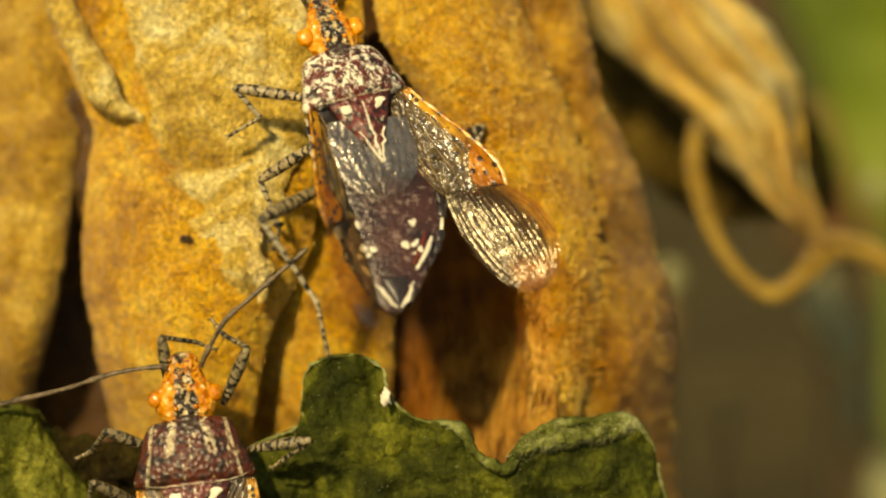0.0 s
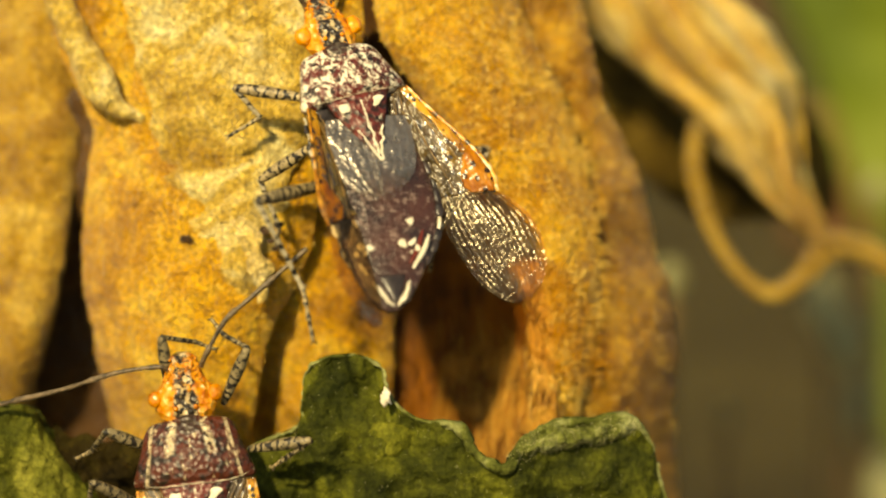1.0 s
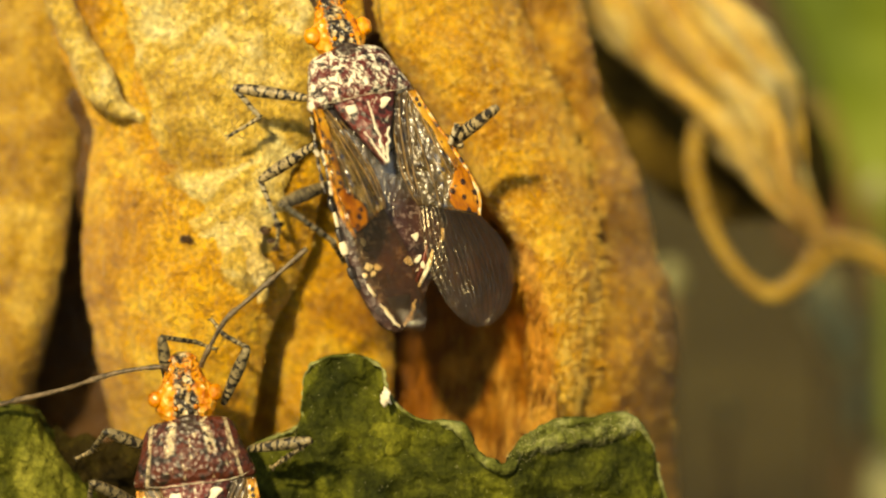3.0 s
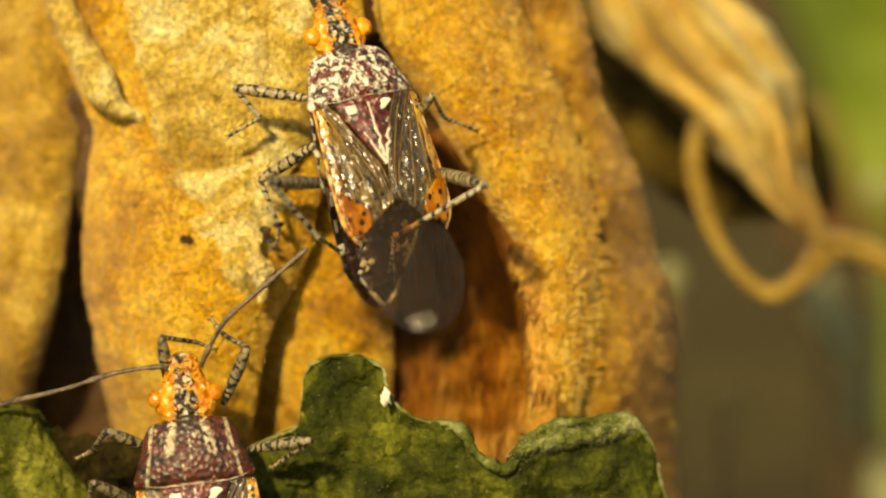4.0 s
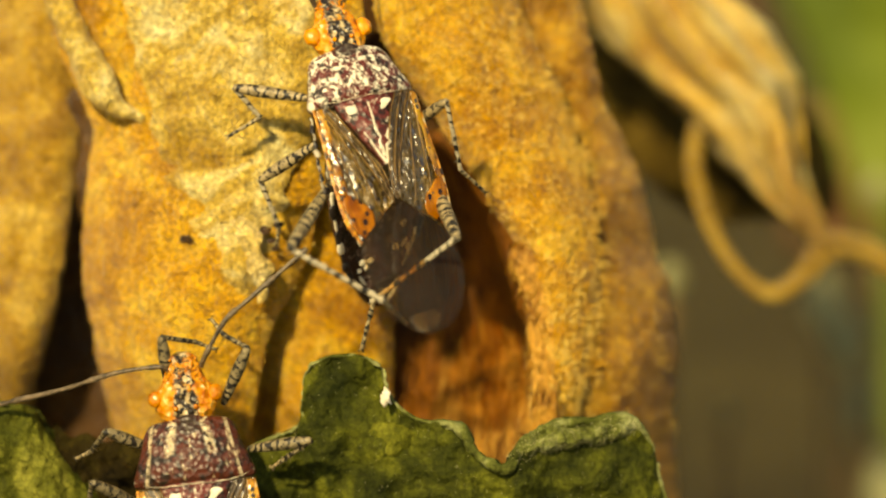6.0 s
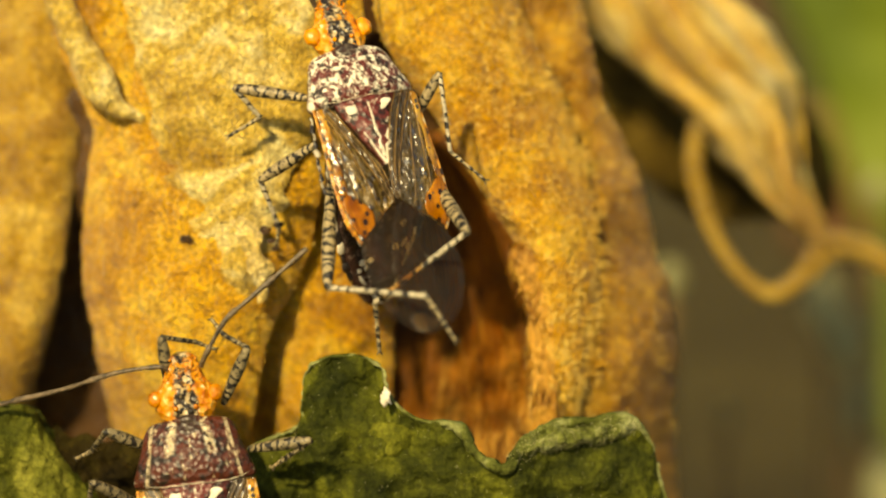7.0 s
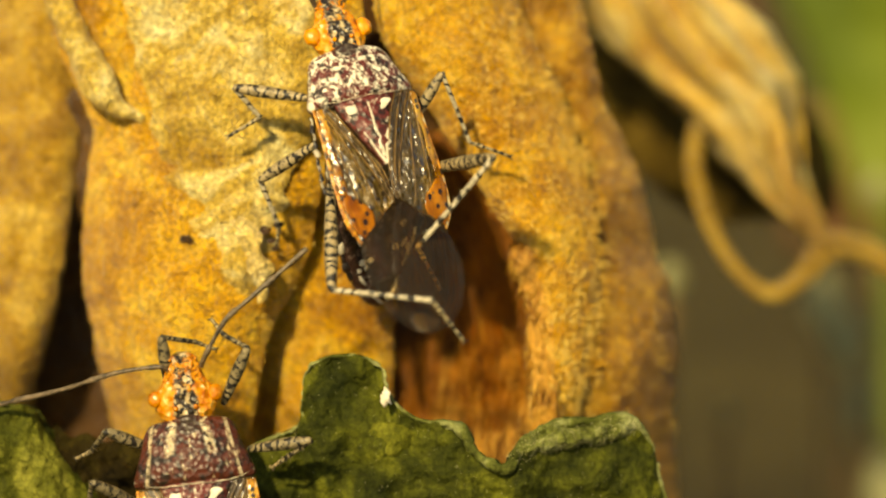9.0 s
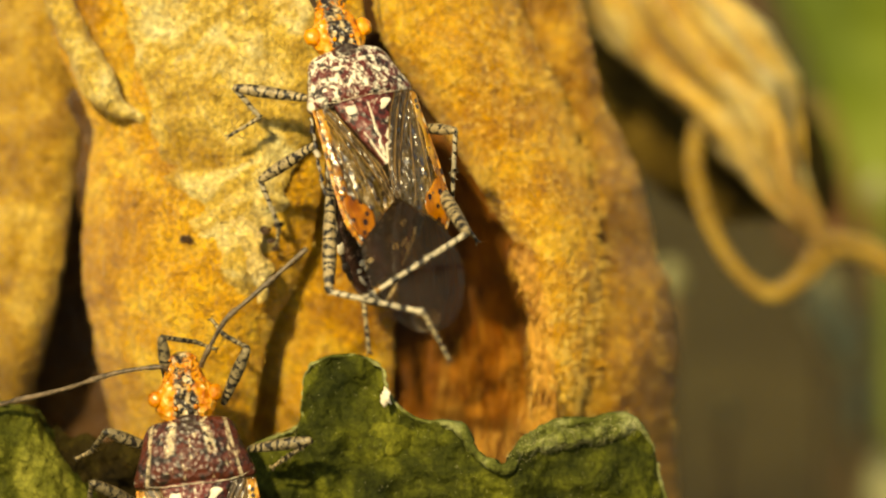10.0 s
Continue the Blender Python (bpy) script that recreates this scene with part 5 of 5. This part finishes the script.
# ---- what moves ----
def motions():
    times = [0, 0.25, 0.5, 0.75, 1.0, 1.2, 1.5, 1.7, 2.0, 2.5, 3.0, 3.5, 4.0, 4.5, 5.0, 5.5, 6.0, 6.5, 7.0, 7.5, 8.0, 8.5, 9.0, 9.5, 10.0]
    walk(bug_one, [(t, STAGE @ sway(t)) for t in times])

    def step(leg, rows):
        for k, joint in enumerate(leg):
            walk(joint, [(t, joint_pose(*made[k], sway(t))) for t, made in rows])

    step(fore_left, [reach(fore_left, t, (-2.909, 3.307, 0.5), (-4.62, 3.564, -1), (-4.049, 2.919, -1), (-4.769, 2.496, -1)) for t in times])
    step(mid_left, [reach(mid_left, t, (-2.785, 2.313, 0.5), (-4.049, 1.528, -1), (-3.651, 0.484, -1), (-3.713, 0.112, -1)) for t in times])

    def hl(t, knee, ankle, tip):
        return reach(hind_left, t, (-2.463, 1.436, 0.9), knee, ankle, tip)
    step(hind_left, [
        hl(0.0, (-3.9, 0.633, 1), (-2.72, -1.167, -1), (-2.484, -2.322, -1)),
        hl(0.5, (-3.9, 0.633, 1), (-2.683, -1.167, -1), (-2.471, -2.347, -1)),
        hl(1.0, (-3.987, 1.031, 1), (-3.03, -0.857, -1), (-2.782, -2.124, -1)),
        hl(1.2, (-3.925, 1.813, 1), (-3.217, 0.012, -1), (-3.217, -1.453, -1)),
        hl(1.5, (-3.925, 2.062, 1), (-2.285, 0.571, -1), (-2.285, -0.236, -1)),
        hl(2.0, (-3.651, 1.441, 1), (-2.409, 0.36, -1), (-2.285, -0.236, -1)),
        hl(2.5, (-3.403, 0.944, 1), (-2.347, 0.323, -1), (-2.223, -0.36, -1)),
        hl(2.7, (-3.254, 0.658, 1), (-2.31, 0.199, -1), (-2.136, -0.36, -1)),
        hl(3.25, (-3.651, 1.379, 1), (-2.596, 0.261, -1), (-2.285, -0.236, -1)),
        hl(3.8, (-3.676, 1.602, 1), (-2.683, 0.447, -1), (-2.31, 0.137, -1)),
        hl(4.0, (-3.713, 1.441, 1), (-2.72, 0.261, -1), (-2.285, -0.05, -1)),
        hl(4.2, (-3.49, 0.857, 1), (-2.285, -0.832, -1), (-2.037, -1.602, -1)),
        hl(4.5, (-3.477, 0.571, 1), (-2.322, -1.478, -1), (-2.248, -2.347, -1)),
        hl(4.8, (-3.564, 0.944, 1), (-2.285, -1.006, -1), (-2.136, -2.248, -1)),
        hl(5.0, (-3.651, 0.944, 1), (-2.223, -0.857, -1), (-2.223, -2.223, -1)),
        hl(5.2, (-3.713, 1.441, 1), (-2.409, -0.174, -1), (-2.062, -1.292, -1)),
        hl(5.5, (-3.651, 1.379, 1), (-2.223, -0.609, -1), (-1.54, -1.105, -1)),
        hl(5.7, (-3.676, 1.689, 1), (-2.409, 0.012, -1), (-2.099, -0.857, -1)),
        hl(6.0, (-3.279, 0.012, 1), (-1.292, -1.105, -1), (-0.795, -1.602, -1)),
        hl(6.5, (-2.782, -0.733, 1), (-0.484, -1.043, 1), (0.199, -1.851, -1)),
        hl(7.0, (-2.496, -0.832, 1), (-0.36, -1.006, 1), (0.298, -2, -1)),
        hl(8.0, (-2.471, -0.832, 1), (-0.36, -1.043, 1), (0.298, -2.074, -1)),
        hl(8.5, (-2.409, -0.882, 1), (-0.323, -1.043, 1), (0.509, -1.875, -1)),
        hl(9.0, (-2.409, -0.882, 1), (-0.236, -1.105, 1), (0.447, -1.975, -1)),
        hl(10.0, (-2.471, -0.919, 1), (-0.422, -1.354, 1), (0.137, -2.372, -1))])

    def mr(t, knee, ankle, tip):
        return reach(mid_right, t, (-0.738, 2.7, 0), knee, ankle, tip)
    step(mid_right, [
        mr(0.0, (-0.05, 2.124, -1), (0.199, 1.13, -1), (0.571, 0.509, -1)),
        mr(2.5, (-0.05, 2.124, -1), (0.199, 1.13, -1), (0.571, 0.509, -1)),
        mr(3.25, (0.075, 2.621, 1), (0.199, 1.751, -1), (0.571, 1.379, -1)),
        mr(3.8, (-0.447, 3.962, 1), (-0.075, 3.515, -1), (0.82, 3.862, -1)),
        mr(4, (-0.236, 3.366, 1), (0.012, 2.931, -1), (0.758, 2.645, -1)),
        mr(4.2, (0.025, 3.738, 1), (0.075, 2.496, -1), (0.571, 1.503, -1)),
        mr(4.5, (0.348, 2.596, 1), (0.273, 0.882, -1), (0.472, 0.012, -1)),
        mr(4.8, (0.199, 2.422, 1), (0.348, 0.633, -1), (0.273, -0.36, -1)),
        mr(5.0, (0.199, 2.347, 1), (0.422, 0.633, -1), (0.571, -0.546, -1)),
        mr(5.2, (0.137, 2.496, 1), (0.397, 0.609, -1), (1.167, -0.112, -1)),
        mr(5.5, (-0.075, 3.962, 1), (0.646, 2.422, -1), (1.503, 2.173, -1)),
        mr(5.7, (-0.522, 4.334, 1), (0.137, 3.117, -1), (1.13, 3.167, -1)),
        mr(6.0, (0.075, 3.242, 1), (0.385, 1.751, -1), (0.944, 1.254, -1)),
        mr(6.5, (0.012, 3.614, 1), (0.261, 2, -1), (0.944, 1.627, -1)),
        mr(6.8, (0.199, 3.242, 1), (0.646, 1.602, -1), (1.689, 1.192, -1)),
        mr(7.0, (-0.075, 3.887, 1), (0.161, 2.124, -1), (0.944, 1.503, -1)),
        mr(7.2, (-0.447, 4.235, 1), (-0.174, 2.683, -1), (0.882, 2.434, -1)),
        mr(7.5, (-0.236, 4.074, 1), (-0.075, 2.558, -1), (0.82, 2, -1)),
        mr(7.8, (0.199, 2.223, 1), (0.199, 0.509, -1), (0.522, -0.509, -1)),
        mr(8.0, (0.075, 2.124, 1), (0.137, 0.509, -1), (0.385, -0.882, -1)),
        mr(8.2, (0.137, 1.875, 1), (0.348, 0.261, -1), (1.093, -0.609, -1)),
        mr(8.5, (0.137, 3.552, 1), (0.646, 1.751, -1), (1.627, 1.503, -1)),
        mr(8.8, (-0.472, 4.297, 1), (0.075, 2.67, -1), (1.254, 2.397, -1)),
        mr(9.0, (-0.025, 3.887, 1), (0.596, 2.372, -1), (1.503, 2.062, -1)),
        mr(9.2, (0.273, 2.819, 1), (0.472, 1.503, -1), (0.758, 0.695, -1)),
        mr(9.5, (0.224, 3.043, 1), (0.099, 1.503, -1), (0.571, 0.571, -1)),
        mr(9.8, (0.149, 3.589, 1), (0.025, 2.223, -1), (0.472, 0.882, -1)),
        mr(10.0, (0.273, 2.596, 1), (0.199, 1.006, -1), (0.758, 0.161, -1))])

    def hr(t, knee, ankle, tip, hip=(-0.363, 1.763, 0)):
        return reach(hind_right, t, hip, knee, ankle, tip)
    under = (-1.241, 1.517, -0.3)
    step(hind_right, [
        hr(0.0, (0.919, 2.77, -1), (-0.174, 0.509, 1), (-0.298, -0.236, -1), under),
        hr(0.5, (0.546, 3.589, -1), (-0.174, 1.006, 1), (-0.298, 0.137, -1), under),
        hr(1.0, (1.043, 2.273, -1), (-0.174, 0.261, 1), (-0.298, -0.484, -1), under),
        hr(1.5, (0.82, 2.844, -1), (-0.174, 0.261, 1), (-0.298, -0.484, -1), under),
        hr(1.7, (0.82, 3.217, -1), (-0.174, 0.385, 1), (-0.298, -0.36, -1), under),
        hr(2.0, (0.882, 3.179, -1), (-0.174, 0.509, 1), (-0.298, -0.236, -1), under),
        hr(2.5, (1.217, 1.813, -1), (-0.174, 0.012, 1), (-0.298, -0.733, -1), under),
        hr(2.7, (-0.025, 3.738, -1), (-0.174, 0.509, 1), (-0.298, -0.36, -1), under),
        hr(3.25, (0.944, 1.751, 1), (-0.546, 0.137, -1), (-0.795, -0.733, -1)),
        hr(3.8, (1.018, 2.347, 1), (-0.571, 0.857, -1), (-0.857, 0.012, -1)),
        hr(4.0, (0.919, 1.379, 1), (-1.043, 0.286, -1), (-1.167, -0.484, -1)),
        hr(4.2, (0.77, 0.733, 1), (-1.018, -0.211, -1), (-1.093, -0.981, -1)),
        hr(4.5, (0.472, 0.36, 1), (-1.018, -0.335, -1), (-1.068, -0.981, -1)),
        hr(4.8, (0.522, 0.261, 1), (-1.118, -0.609, -1), (-1.54, -1.105, -1)),
        hr(5.0, (0.224, 0.037, 1), (-1.292, -0.795, -1), (-1.54, -1.23, -1)),
        hr(5.2, (0.348, 0.161, 1), (-1.602, -1.105, -1), (-1.975, -1.975, -1)),
        hr(5.5, (0.273, 0.199, 1), (-1.54, -1.105, -1), (-2.037, -2.124, -1)),
        hr(5.7, (0.273, 0.137, 1), (-1.49, -1.205, -1), (-2.012, -2.198, -1)),
        hr(6.2, (0.385, 0.323, 1), (-1.54, -1.105, -1), (-1.664, -2.161, -1)),
        hr(6.8, (0.646, 0.385, 1), (-1.167, -1.105, -1), (-1.354, -2.248, -1)),
        hr(7.0, (0.522, 0.36, 1), (-1.478, -1.167, -1), (-1.391, -2.248, -1)),
        hr(7.5, (0.447, 0.261, 1), (-1.441, -1.23, -1), (-1.416, -2.347, -1)),
        hr(7.8, (0.273, 0.112, 1), (-1.292, -1.54, -1), (-1.441, -2.285, -1)),
        hr(8.0, (0.224, 0.012, 1), (-1.23, -1.577, -1), (-1.366, -2.372, -1)),
        hr(8.2, (0.273, 0.087, 1), (-1.267, -1.826, -1), (-1.267, -2.496, -1)),
        hr(8.5, (0.919, 1.13, 1), (-0.236, -1.043, -1), (-0.236, -1.913, -1)),
        hr(8.8, (1.093, 1.304, 1), (1.118, -1.167, -1), (1.416, -1.627, -1)),
        hr(9.0, (1.093, 1.975, 1), (-0.546, 0.037, -1), (-0.075, -0.857, -1)),
        hr(9.2, (0.845, 0.857, 1), (-1.242, -0.385, -1), (-1.118, -1.503, -1)),
        hr(9.5, (0.522, 0.36, 1), (-1.764, -1.081, -1), (-1.478, -2.285, -1)),
        hr(10.0, (0.522, 0.335, 1), (-1.788, -1.13, -1), (-1.602, -2.223, -1))])

    def wing(ob, at, rows):
        walk(ob, [(t, stage(*at) @ turned(z, x, y)) for t, z, x, y in rows])
    wing(wing_right, (1.1, -0.5, 0.18), [
        (0.0, 16, -2, -22), (0.2, 16.5, -2, -21.5), (0.5, 13, 4, -26), (1.0, 13, 3, -27), (1.2, 12.5, 3, -28), (1.5, 6.5, 7, -31), (2.0, 8, 6, -31), (2.5, 9.5, 6, -29),
        (3.0, 4, 9, -10), (3.5, -6, 8, 4), (3.8, -9, 8, 11), (4.0, -10, 8, 13), (4.5, -10, 8, 14), (5.0, -10, 8, 14), (10.0, -10, 8, 14)])
    wing(wing_left, (-1.1, -0.5, 0.16), [
        (0.0, -9, -7, 48), (0.5, -9, -7, 48), (1.0, -8, -7, 48), (1.5, -5, -6, 49), (2.0, -3, -5, 50), (2.5, -1, -4, 50), (3.0, 4, 0, 32), (3.5, 8, 5, 10), (3.8, 8, 6, 10),
        (4.0, 8, 6, 10), (4.5, 9, 7, 12), (5.0, 10, 8, 16), (10.0, 10, 8, 16)])
    walk(abdomen, [(t, stage(0, -0.85, -0.15 - dip) @ turned(z, x, y)) for t, z, x, y, dip in [
        (0.0, -9, 0, 0, 0), (1.0, -10, 0, 0, 0), (2.5, -10, 0, 0, 0), (3.3, 2, 34, 5, 0.25), (3.8, 8, 52, 8, 0.3), (5.0, 8, 54, 9, 0.3), (10.0, 8, 54, 9, 0.3)]])


motions()
